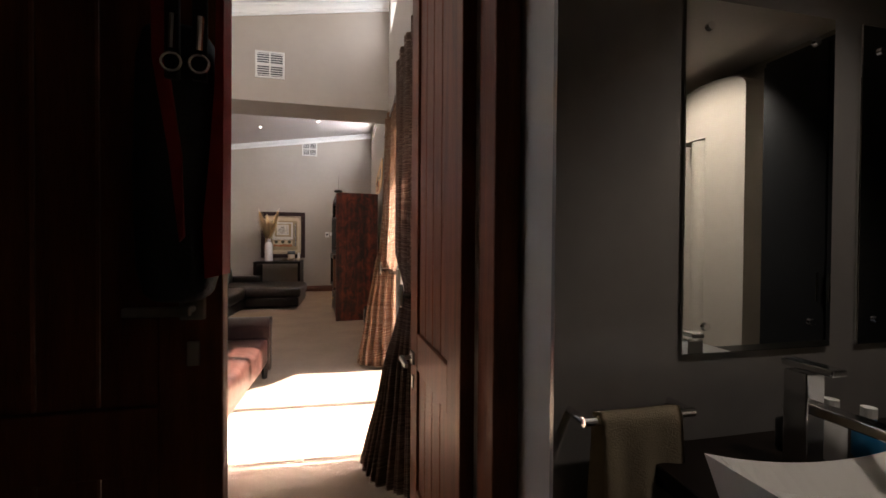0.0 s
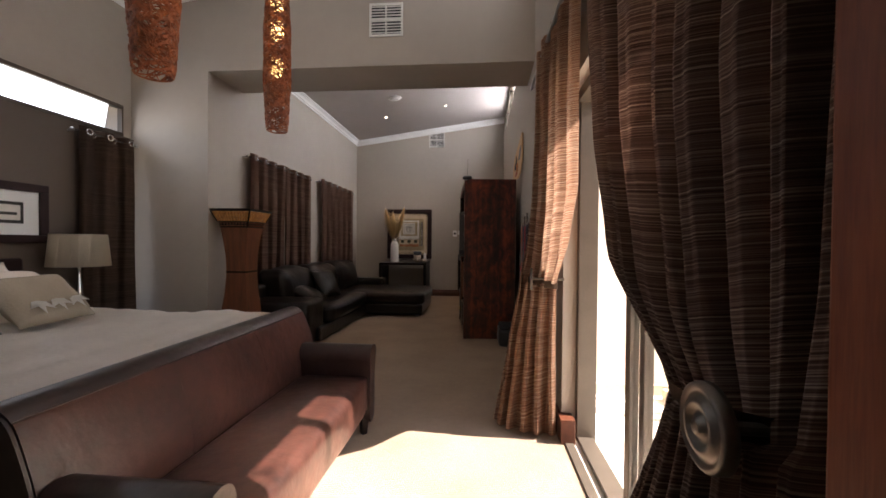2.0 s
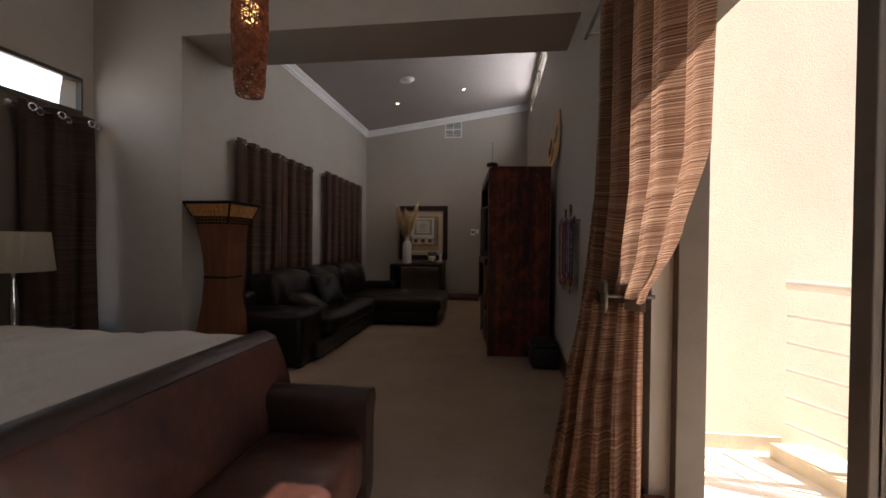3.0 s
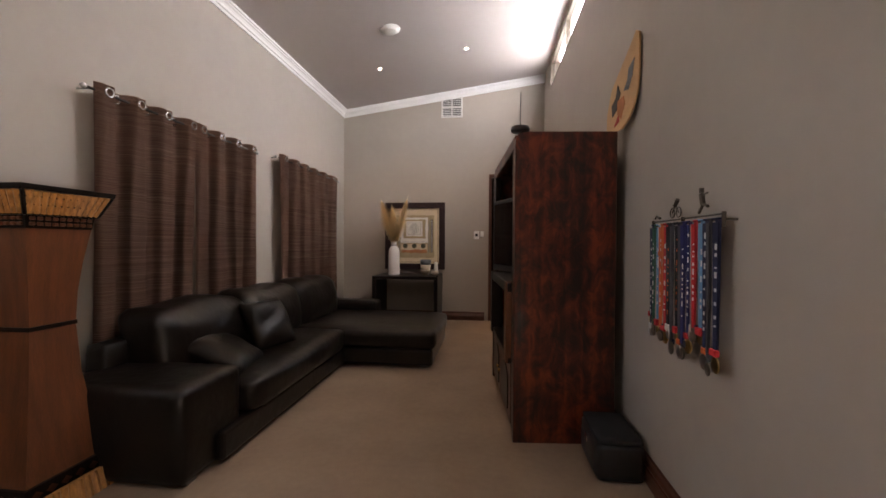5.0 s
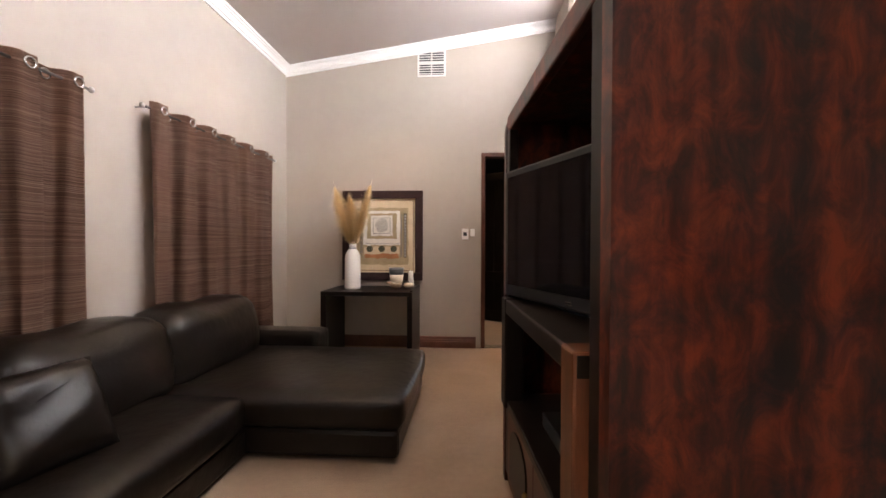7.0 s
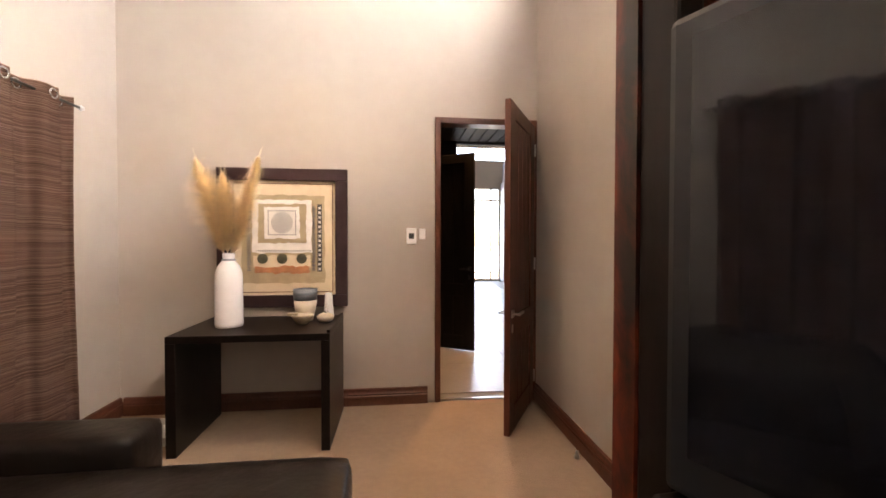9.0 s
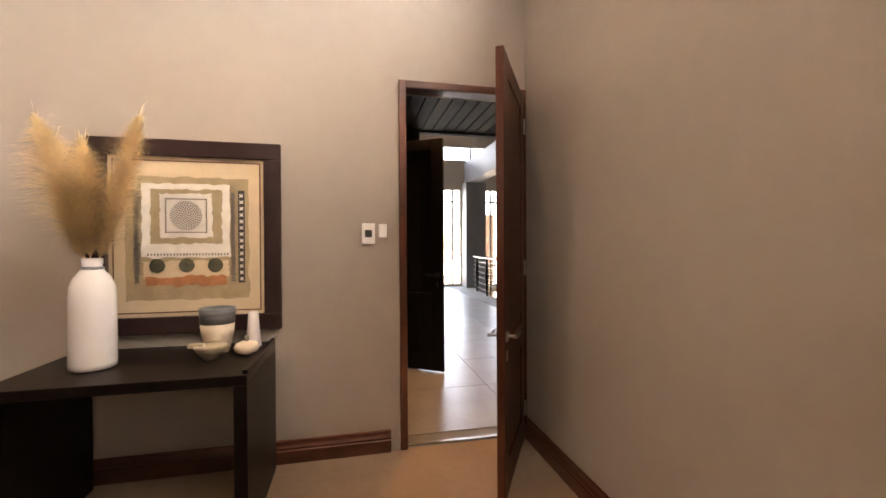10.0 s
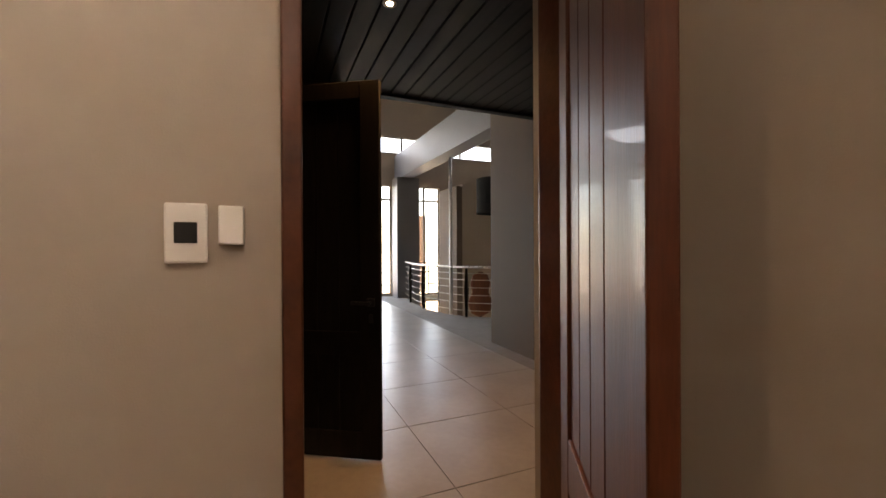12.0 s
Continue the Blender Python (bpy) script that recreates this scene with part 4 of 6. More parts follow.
# ---- wicker pendants ----
def pendant(x, y, z_low, length, rad, seed, label):
    rng = random.Random(seed)
    root = empty("pendant_lamp", pose(x, y, z_low), label, "pendant lamp", "wicker pendants over the bed")

    def radius(t):
        return rad * (0.72 + 0.28 * math.sin(math.pi * min(1, max(0, t)) ** 0.9) ** 0.7) * (1 - 0.05 * abs(math.sin(3 * math.pi * t)))
    bm = bmesh.new()
    for k in range(460):
        a0, t0 = rng.uniform(0, 2 * math.pi), rng.uniform(-0.05, 0.95)
        slope = rng.choice((-1, 1)) * rng.uniform(0.5, 2.6)
        dt = rng.uniform(0.10, 0.26)
        prev = None
        m = 9
        wv = rng.uniform(0.3, 0.7)
        for i in range(m + 1):
            t = t0 + dt * i / m
            t = min(1.0, max(0.0, t))
            a = a0 + slope * (i / m) * 1.6 + wv * math.sin(6.28 * i / m)
            r = radius(t) + rng.uniform(-0.002, 0.003)
            c = Vector((r * math.cos(a), r * math.sin(a), t * length))
            if prev is not None and (c - prev).length > 1e-4:
                add_tube(bm, prev, c, 0.0042, 3)
            prev = c
    for t in (0.0, 0.5, 1.0):
        r = radius(t)
        for i in range(24):
            a, b = 2 * math.pi * i / 24, 2 * math.pi * (i + 1) / 24
            add_tube(bm, (r * math.cos(a), r * math.sin(a), t * length), (r * math.cos(b), r * math.sin(b), t * length), 0.005, 4)
    part("woven_shade", bm, M["wicker"], root, "open woven rust-coloured wicker tube")
    for t in (0.42, 0.66, 0.85):
        part("bulb", lathe([(0.02, -0.07), (0.042, -0.055), (0.048, 0), (0.042, 0.055), (0.02, 0.07)], 16, (0, 0, t * length)), M["bulb"], root, "glowing warm bulb", True)
    part("cord", tube((0, 0, 0.42 * length), (0, 0, ceil_b(x) - z_low), 0.004, 6), M["black"], root)
    part("ceiling_rose", lathe([(0.05, -0.03), (0.05, 0.0)], 16, (0, 0, ceil_b(x) - z_low)), M["white"], root)
    return root


pendant(-2.12, 2.85, 1.985, 1.15, 0.115, 11, "long woven wicker pendant hanging low over the bed")
pendant(-2.06, 3.96, 2.015, 1.15, 0.10, 12, "slimmer woven wicker pendant nearer the bulkhead")

# ---- pedestal ----
ped = empty("pedestal", pose(-3.02, 5.07, 0), "tall flared wooden pedestal with bamboo top by the sofa", "pedestal")
def square_loft(levels):
    bm = bmesh.new()
    rings = [[bm.verts.new((sx * h, sy * h, z)) for sx, sy in ((-1, -1), (1, -1), (1, 1), (-1, 1))] for h, z in levels]
    for a, b in zip(rings, rings[1:]):
        for i in range(4):
            j = (i + 1) % 4
            bm.faces.new((a[i], a[j], b[j], b[i]))
    bm.faces.new(rings[0][::-1])
    bm.faces.new(rings[-1])
    return bm
def strips(z0, z1, h0, h1, n):
    """Split bamboo laid upright round a square, flaring from h0 to h1."""
    bm = bmesh.new()
    for side_ in range(4):
        turn = Matrix.Rotation(side_ * math.pi / 2, 4, "Z")
        for i in range(n):
            u = -0.96 + 1.92 * (i + 0.5) / n
            add_tube(bm, turn @ Vector((u * h0, -h0, z0)), turn @ Vector((u * h1, -h1, z1)), h0 * 0.92 / n, 6, h1 * 0.92 / n)
    return bm
part("foot", square_loft([(0.232, 0.0), (0.215, 0.11)]), M["bamboo"], ped, "split bamboo plinth")
part("foot_strips", strips(0.002, 0.108, 0.232, 0.215, 12), M["bamboo"], ped)
part("foot_band", square_loft([(0.207, 0.10), (0.198, 0.17)]), M["wood_dark"], ped, "dark carved band")
for side_ in range(4):
    turn = Matrix.Rotation(side_ * math.pi / 2, 4, "Z")
    for i in range(6):
        bm = bmesh.new()
        u = -0.16 + 0.064 * i
        bm.faces.new([bm.verts.new(turn @ Vector((u + dx, -0.2095 if dz <= 0 else -0.206, 0.136 + dz))) for dx, dz in ((-0.026, 0), (0, -0.02), (0.026, 0), (0, 0.02))])
        bmesh.ops.solidify(bm, geom=bm.faces, thickness=0.006)
        part("carved_diamond", bm, M["wood_pedestal"], ped)
part("lower_column", square_loft([(0.20, 0.10), (0.175, 0.2), (0.145, 0.4), (0.118, 0.62), (0.105, 0.84)]), M["wood_pedestal"], ped)
part("band", square_loft([(0.109, 0.84), (0.109, 0.86)]), M["wood_dark"], ped)
part("upper_column", square_loft([(0.105, 0.86), (0.11, 1.0), (0.125, 1.15), (0.148, 1.31)]), M["wood_pedestal"], ped)
nk = part("carved_neck", square_loft([(0.150, 1.31), (0.158, 1.375)]), M["wood_dark"], ped)
bm = bmesh.new()
for i in range(9):
    for z in (1.33, 1.355):
        u = -0.13 + 0.0325 * i
        add_box(bm, u - 0.010, u + 0.010, -0.165, -0.15, z - 0.008, z + 0.008, 0.003, 1)
        add_box(bm, 0.15, 0.165, u - 0.010, u + 0.010, z - 0.008, z + 0.008, 0.003, 1)
part("carving", bm, M["wood_pedestal"], nk)
part("capital", square_loft([(0.165, 1.375), (0.203, 1.475)]), M["bamboo"], ped, "flared bamboo-strip capital")
part("capital_strips", strips(1.377, 1.474, 0.166, 0.204, 12), M["bamboo"], ped)
for zz, hh in ((1.41, 0.186), (1.445, 0.2)):
    part("binding", square_loft([(hh, zz), (hh + 0.001, zz + 0.006)]), M["wood_dark"], ped)
for sx, sy in ((-1, -1), (1, -1), (1, 1), (-1, 1)):
    part("corner_strip", tube((sx * 0.168, sy * 0.168, 1.375), (sx * 0.208, sy * 0.208, 1.475), 0.008, 6), M["wood_dark"], ped)
part("rim", square_loft([(0.168, 1.368), (0.170, 1.388)]), M["wood_dark"], ped)
part("top", square_loft([(0.215, 1.475), (0.218, 1.50)]), M["wood_dark"], ped)

# ---- black leather corner sofa ----
sofa = empty("corner_sofa", Matrix.Identity(4), "black leather corner sofa with chaise along the curtains", "sofa")
L = M["leather_black"]
part("base", box(-3.12, -2.31, 5.45, 8.52, 0.03, 0.19, 0.02), L, sofa)
part("chaise_base", box(-2.35, -1.405, 7.32, 8.50, 0.03, 0.20, 0.03), L, sofa)
part("seat_cushion", soft_box(-3.0, -2.28, 5.72, 7.30, 0.18, 0.40, 0.06, 0.02, 10, 1), L, sofa, smooth=True)
part("chaise_cushion", soft_box(-2.95, -1.38, 7.30, 8.52, 0.185, 0.385, 0.06, 0.018, 12, 2), L, sofa, smooth=True)
def back_cushion(y0, y1, seed):
    bm = soft_box(-3.14, -2.78, y0, y1, 0.34, 0.82, 0.09, 0.03, 12, seed)
    for v in bm.verts:
        k = (v.co.z - 0.34) / 0.48
        v.co.x += -0.07 * k + 0.03 * math.sin(k * 3.1)
        v.co.z += 0.012 * math.sin(v.co.y * 11 + seed)
    return bm
for k, (a, b) in enumerate(((5.62, 6.52), (6.53, 7.42), (7.43, 8.42))):
    part("back_cushion", back_cushion(a, b, 3 + k), L, sofa, "puffed leather back cushion", True)
part("back_frame", soft_box(-3.19, -3.03, 5.45, 8.66, 0.06, 0.66, 0.04, 0.01, 8, 9), L, sofa, smooth=True)
part("near_arm", soft_box(-3.15, -2.36, 5.20, 5.69, 0.02, 0.51, 0.032, 0.006, 10, 6), L, sofa, smooth=True)
part("far_arm", soft_box(-3.15, -2.31, 8.48, 8.74, 0.06, 0.50, 0.035, 0.006, 10, 7), L, sofa, smooth=True)
for x, y in ((-3.1, 5.3), (-2.42, 5.3), (-3.1, 8.65), (-1.5, 7.45), (-1.5, 8.42)):
    part("foot", box(x - 0.035, x + 0.035, y - 0.035, y + 0.035, 0, 0.065), M["steel"], sofa)
def leather_pillow(m, label):
    root = tagged(empty("cushion", m), label, "cushion", "leather cushions on the sofa")
    part("cover", pillow_bm(0.42, 0.42, 0.17), L, root, smooth=True)
    for s in (-1, 1):
        bm = bmesh.new()
        pts = [Vector((s * 0.02 + 0.12 * t * s, -0.15 + 0.3 * t, 0.088 - 0.05 * abs(2 * t - 1) ** 2 - 0.25 * (0.12 * t) ** 2)) for t in [i / 8 for i in range(9)]]
        for a, b in zip(pts, pts[1:]):
            add_tube(bm, a, b, 0.003, 5)
        part("seam", bm, L, root)
    return root
leather_pillow(pose(-2.66, 6.52, 0.58, 0, 62, -14), "black leather cushion standing against the sofa back")
leather_pillow(pose(-2.66, 5.98, 0.48, 0, 26, 10), "black leather cushion slumped on the seat")

# ---- television cabinet ----
TURN_C = math.degrees(math.atan2(-(-0.0888), 0.996))
cab_m = pose(-0.695, 5.94, 0, 0, 0, TURN_C)
cab = empty("tv_cabinet", cab_m, "tall red-brown wooden television cabinet against the wall", "cabinet")
W = M["wood_cab"]
CW, CD, CH = 1.345, 0.63, 1.955
# local: y along the front away, x into the wall
side = [(0.0, 0.0), (CD, 0.0), (CD, CH), (0.05, CH), (0.02, CH - 0.012), (0.005, CH - 0.04), (0.0, CH - 0.08)]
part("side_panel", prism(side, 0.0, 0.055, "y"), W, cab, "knotty red-brown end panel")
part("side_panel", prism(side, CW - 0.055, CW, "y"), W, cab)
part("top_panel", box(0.03, CD, 0.055, CW - 0.055, CH - 0.05, CH - 0.002, 0.004), W, cab)
part("top_rail", box(0.004, 0.045, 0.055, CW - 0.055, CH - 0.09, CH - 0.006, 0.008), W, cab)
part("back_panel", box(CD - 0.02, CD - 0.003, 0.055, CW - 0.055, 0.05, CH - 0.05), M["wood_dark"], cab)
part("plinth", box(0.02, CD - 0.02, 0.055, CW - 0.055, 0, 0.06), M["wood_dark"], cab)
# Near-black stiles paint in the shadow on the front of the side panels.
for a, b in ((0.0555, 0.13), (CW - 0.13, CW - 0.0555)):
    part("front_stile", box(0.004, 0.05, a, b, 0.06, CH - 0.092, 0.006), M["wood_dark"], cab, "front stile, coloured dark for the shadow on it")
part("tv_shelf", box(-0.03, CD - 0.02, 0.132, CW - 0.132, 0.93, 1.0, 0.008), M["wood_dark"], cab)
# Orange where the far post is dark: light on its face is painted.
part("shelf_end", box(-0.034, 0.06, 0.133, 0.235, 0.46, 1.003, 0.008), M["wood_pedestal"], cab, "thick front post, its lit face coloured orange-brown")
part("shelf_end", box(-0.034, 0.06, CW - 0.235, CW - 0.133, 0.46, 1.003, 0.008), M["wood_dark"], cab)
part("lower_shelf", box(-0.02, CD - 0.02, 0.132, CW - 0.132, 0.46, 0.50, 0.006), M["wood_dark"], cab)
for k in range(2):
    a, b = 0.135 + k * 0.5375, 0.135 + (k + 1) * 0.5375 - 0.005
    d = part("door", box(0.0, 0.03, a, b, 0.06, 0.455, 0.005), M["wood_mid"], cab, "arched cabinet door")
    c = (a + b) / 2
    arch = [(c - 0.17, 0.12), (c + 0.17, 0.12), (c + 0.17, 0.30)] + [(c + 0.17 * math.cos(t), 0.30 + 0.10 * math.sin(t)) for t in [math.pi * i / 10 for i in range(1, 10)]] + [(c - 0.17, 0.30)]
    part("arched_inset", prism(arch, -0.008, 0.002, "x"), M["wood_dark"], d)
    part("door_knob", lathe([(0.006, 0), (0.012, 0.012), (0.006, 0.022)], 12, (-0.02, b - 0.05 if k == 0 else a + 0.05, 0.26)), M["gold"], d)

tv = empty("television", cab_m @ pose(0.453, 0.1705, 0, 0, 0, 18), "flat black television standing in the wooden cabinet", "television")
part("bezel", box(-0.13, -0.085, 0.07, 1.13, 1.012, 1.64, 0.012), M["black"], tv, "gloss black bezel")
part("screen", box(-0.1335, -0.1305, 0.105, 1.095, 1.07, 1.605), M["screen"], tv, "dark reflecting screen")
part("back_shell", box(-0.085, 0.06, 0.15, 1.0, 1.1, 1.58, 0.03), M["black"], tv)
part("neck", box(-0.06, 0.0, 0.5, 0.65, 1.0, 1.06), M["black"], tv)
part("stand", lathe([(0.20, 0), (0.20, 0.008), (0.17, 0.016)], 32, (-0.0, 0.58, 1.0), 0.55, 1.2), M["black"], tv, "oval glossy stand")
part("maker_mark", box(-0.1335, -0.1305, 0.58, 0.62, 1.034, 1.046), M["chrome"], tv)
dec = empty("decoder_box", cab_m, "black media box in the open niche of the cabinet", "media box")
part("case", box(0.08, 0.38, 0.42, 0.84, 0.50, 0.56, 0.006), M["black"], dec)
note = tagged(part("paper_note", box(0.0, 0.004, 0.17, 0.30, 0.62, 0.80), M["paper_white"]), "white paper leaflet standing in the cabinet niche", "paper")
note.matrix_world = cab_m @ pose(0.05, 0.10, -0.118, 0, -12, -52)
knob = tagged(part("antenna_base", lathe([(0.05, 0), (0.058, 0.006), (0.06, 0.02), (0.055, 0.034), (0.03, 0.04)], 24), M["black"], smooth=True), "round black antenna base on the cabinet corner", "antenna")
knob.matrix_world = pose(-0.665, 5.965, 1.955)
aer = part("whip", tube((0.0, 0.0, 0.035), (0.004, 0.02, 0.26), 0.0022, 6), M["black"], knob)

# ---- wooden deck leaning on the wall ----
bm = bmesh.new()
prof = []
for i in range(13):
    a = math.pi * i / 12
    prof.append((0.13 * math.cos(a), 0.30 + 0.12 * math.sin(a)))
pts = [(0.13, 0.0), (0.13, 0.30)] + prof[1:-1] + [(-0.13, 0.30), (-0.13, 0.0)]
deck = empty("wooden_deck", pose(-0.06, 5.97, 1.957, 0, 0, -78), "pale plywood deck with painted figure leaning above the cabinet", "board")
bm = bmesh.new()
outline = [(-0.16, 0.0), (0.02, 0.0), (0.09, 0.035), (0.145, 0.09), (0.185, 0.17), (0.20, 0.25), (0.20, 0.50), (0.17, 0.52), (0.12, 0.47), (0.02, 0.38), (-0.10, 0.27), (-0.15, 0.14)]
add_prism(bm, outline, -0.006, 0.006, "y")
bmesh.ops.recalc_face_normals(bm, faces=bm.faces)
part("board", bm, M["maple"], deck)
for name_, shape, mt in (("painted_wing", [(0.05, 0.22), (0.09, 0.27), (0.10, 0.33), (0.16, 0.37), (0.14, 0.28), (0.10, 0.21)], M["ceramic_grey"]),
                         ("painted_wing", [(-0.09, 0.17), (-0.04, 0.21), (-0.02, 0.28), (0.01, 0.22), (-0.03, 0.13), (-0.08, 0.10)], M["ink"]),
                         ("painted_body", [(-0.02, 0.18), (0.05, 0.19), (0.06, 0.14), (0.02, 0.06), (-0.02, 0.10)], M["terracotta"]),
                         ("painted_tail", [(-0.06, 0.03), (-0.01, 0.09), (0.0, 0.05)], M["red"])):
    bm = bmesh.new()
    add_prism(bm, shape, -0.010, -0.006, "y")
    bmesh.ops.recalc_face_normals(bm, faces=bm.faces)
    part(name_, bm, mt, deck)

# ---- black box on the floor ----
bx = empty("speaker_box", pose(-0.30, 5.56, 0), "low black box on the carpet beside the cabinet", "box")
part("body", soft_box(0.02, 0.27, 0.0, 0.40, 0.0, 0.20, 0.03, 0.01, 6), M["black"], bx, smooth=True)
part("lid", soft_box(0.03, 0.26, 0.01, 0.39, 0.195, 0.225, 0.012, 0.004, 6), M["black_cloth"], bx, smooth=True)
part("latch", box(0.005, 0.02, 0.17, 0.23, 0.13, 0.17, 0.003), M["chrome"], bx)

# ---- medal hanger ----
hang = empty("medal_hanger", Matrix.Identity(4), "steel medal hanger with three rails screwed to the wall", "medal hanger")
for z in (1.325, 1.345, 1.365):
    part("rail", tube((-0.045, 4.87, z), (-0.045, 5.475, z), 0.0042, 8), M["pewter"], hang)
for y in (4.87, 5.17, 5.475):
    part("bracket", box(-0.052, -0.038, y - 0.003, y + 0.003, 1.318, 1.372, 0.001), M["pewter"], hang)
    part("standoff", tube((-0.04, y, 1.345), (0.0, y, 1.345), 0.004, 8), M["pewter"], hang)
def figure(y, kind):
    bm = bmesh.new()
    x = -0.045
    if kind == "bike":
        for dy in (-0.03, 0.03):
            for i in range(16):
                a, b = 2 * math.pi * i / 16, 2 * math.pi * (i + 1) / 16
                add_tube(bm, (x, y + dy + 0.022 * math.cos(a), 1.395 + 0.022 * math.sin(a)), (x, y + dy + 0.022 * math.cos(b), 1.395 + 0.022 * math.sin(b)), 0.0022, 5)
        add_tube(bm, (x, y - 0.03, 1.395), (x, y + 0.005, 1.425), 0.003, 5)
        add_tube(bm, (x, y + 0.03, 1.395), (x, y + 0.005, 1.425), 0.003, 5)
        add_tube(bm, (x, y + 0.005, 1.425), (x, y - 0.02, 1.45), 0.009, 6)
    elif kind == "run":
        add_tube(bm, (x, y, 1.41), (x, y + 0.012, 1.45), 0.011, 6)
        add_tube(bm, (x, y, 1.41), (x, y + 0.03, 1.378), 0.006, 6)
        add_tube(bm, (x, y, 1.41), (x, y - 0.035, 1.40), 0.006, 6)
        add_tube(bm, (x, y + 0.01, 1.445), (x, y - 0.03, 1.45), 0.004, 6)
        add_tube(bm, (x, y + 0.012, 1.455), (x, y + 0.014, 1.472), 0.009, 8)
    else:
        add_tube(bm, (x, y - 0.03, 1.38), (x, y + 0.01, 1.392), 0.006, 6)
        add_tube(bm, (x, y + 0.01, 1.392), (x, y + 0.03, 1.38), 0.004, 6)
    part("cut_out_shape", bm, M["pewter"], hang, "cut-out steel sports silhouette")
figure(5.43, "swim")
figure(5.24, "bike")
figure(5.01, "run")
colours = {"navy": (0.014, 0.018, 0.06), "green": (0.02, 0.10, 0.07), "sky": (0.12, 0.27, 0.45), "orange": (0.62, 0.13, 0.03), "scarlet": (0.50, 0.02, 0.025), "black": (0.015, 0.015, 0.017), "charcoal": (0.06, 0.06, 0.065), "blue": (0.02, 0.022, 0.12), "white": (0.62, 0.62, 0.6), "grey": (0.2, 0.2, 0.2)}
ribbon_mat = {k: material("ribbon_" + k, c, 0.6, var=0.1, scale=20) for k, c in colours.items()}
rng = random.Random(4)
ribbons = [(5.475, "white", 0.012, 0.90), (5.462, "navy", 0.028, 0.84), (5.425, "green", 0.022, 0.86), (5.395, "sky", 0.026, 0.87), (5.368, "white", 0.02, 1.2), (5.345, "orange", 0.03, 0.86), (5.315, "scarlet", 0.032, 0.86), (5.275, "black", 0.034, 0.87), (5.235, "charcoal", 0.022, 0.82),
           (5.20, "black", 0.024, 0.84), (5.165, "charcoal", 0.026, 0.80), (5.13, "blue", 0.032, 0.80), (5.10, "blue", 0.024, 0.84), (5.065, "grey", 0.018, 0.84), (5.04, "scarlet", 0.028, 0.85), (5.0, "sky", 0.036, 0.84), (4.965, "navy", 0.026, 0.78), (4.935, "charcoal", 0.022, 0.76), (4.90, "navy", 0.036, 0.79)]
for k, (y, col, w, zb) in enumerate(ribbons):
    y -= 0.012
    zb += 0.085 if y < 5.06 else 0.05 if y < 5.22 else 0.015
    med = empty("medal", Matrix.Identity(4), col + " ribbon medal hanging from the steel rail", "medal", "medals on the hanger")
    bm = bmesh.new()
    for layer in (0, 1):
        x = -0.052 - 0.006 * layer - 0.004 * (k % 3)
        dy = 0.008 * layer
        add_prism(bm, [(y - w / 2 + dy, 1.345 - 0.01 * layer), (y + w / 2 + dy, 1.345 - 0.01 * layer), (y + w / 2 * 0.9 + dy * 0.3, (1.34 + zb) / 2), (y + w * 0.32, zb), (y - w * 0.32, zb), (y - w / 2 * 0.9 + dy * 0.3, (1.34 + zb) / 2)], x, x - 0.0018, "x")
    add_box(bm, -0.064, -0.04, y - w / 2, y + w / 2 + 0.008, 1.345, 1.352, 0.002, 1)
    bmesh.ops.recalc_face_normals(bm, faces=bm.faces)
    rb = part("ribbon", bm, ribbon_mat[col], med)
    if col not in ("white", "charcoal", "grey"):
        z = 1.30 - 0.02 * (k % 4)
        x = -0.0605 - 0.004 * (k % 3)
        while z > zb + 0.08:
            h = rng.choice((0.006, 0.012, 0.022))
            part("printed_bar", box(x - 0.0012, x, y - w * 0.24, y + w * (-0.02 if k % 2 else 0.14), z - h, z), ribbon_mat["orange" if col == "black" else "white"], rb)
            z -= h + rng.choice((0.012, 0.022, 0.036))
    part("tab", box(-0.070 + 0.003 * (k % 3), -0.052, y - w * 0.62, y + w * 0.62, zb - 0.012, zb + 0.012 + 0.006 * (k % 2), 0.004), ribbon_mat[("scarlet", "white", "navy", "scarlet", "orange", "charcoal")[k % 6]], med, "coloured cloth tab")
    r = 0.024 if k % 2 else 0.03
    bm = bmesh.new()
    add_lathe(bm, [(r * 0.2, -0.002), (r, -0.002), (r, 0.002), (r * 0.85, 0.0035), (r * 0.2, 0.0035)], 20)
    bm.transform(pose(-0.056 - 0.004 * (k % 3), y, zb - r - 0.006 + 0.01 * math.sin(k)) @ pose(0, 0, 0, 0, -90, rng.uniform(-8, 8)))
    part("disc", bm, (M["gold"], M["steel"], M["bronze"])[k % 3], med, smooth=True)

# ---- console table and what stands on it ----
table = empty("console_table", Matrix.Identity(4), "dark wooden waterfall console table against the end wall", "table")
part("top", box(-2.60, -1.61, 9.28, 9.94, 0.712, 0.757, 0.004), M["wood_dark"], table)
part("end_panel", box(-2.60, -2.54, 9.281, 9.939, 0, 0.712, 0.003), M["wood_dark"], table)
part("end_panel", box(-1.665, -1.61, 9.281, 9.939, 0, 0.712, 0.003), M["wood_dark"], table)
part("raised_edge", box(-1.633, -1.611, 9.30, 9.938, 0.757, 0.775, 0.003), M["wood_dark"], table)
vase = empty("tall_vase", pose(-2.33, 9.56, 0.757), "tall white glazed bottle vase on the console table", "vase")
part("body", lathe([(0.075, 0.0), (0.088, 0.006), (0.09, 0.03), (0.088, 0.33), (0.084, 0.38), (0.068, 0.42), (0.045, 0.45), (0.036, 0.468), (0.040, 0.485), (0.040, 0.505), (0.034, 0.507)], 40), M["ceramic"], vase, smooth=True)
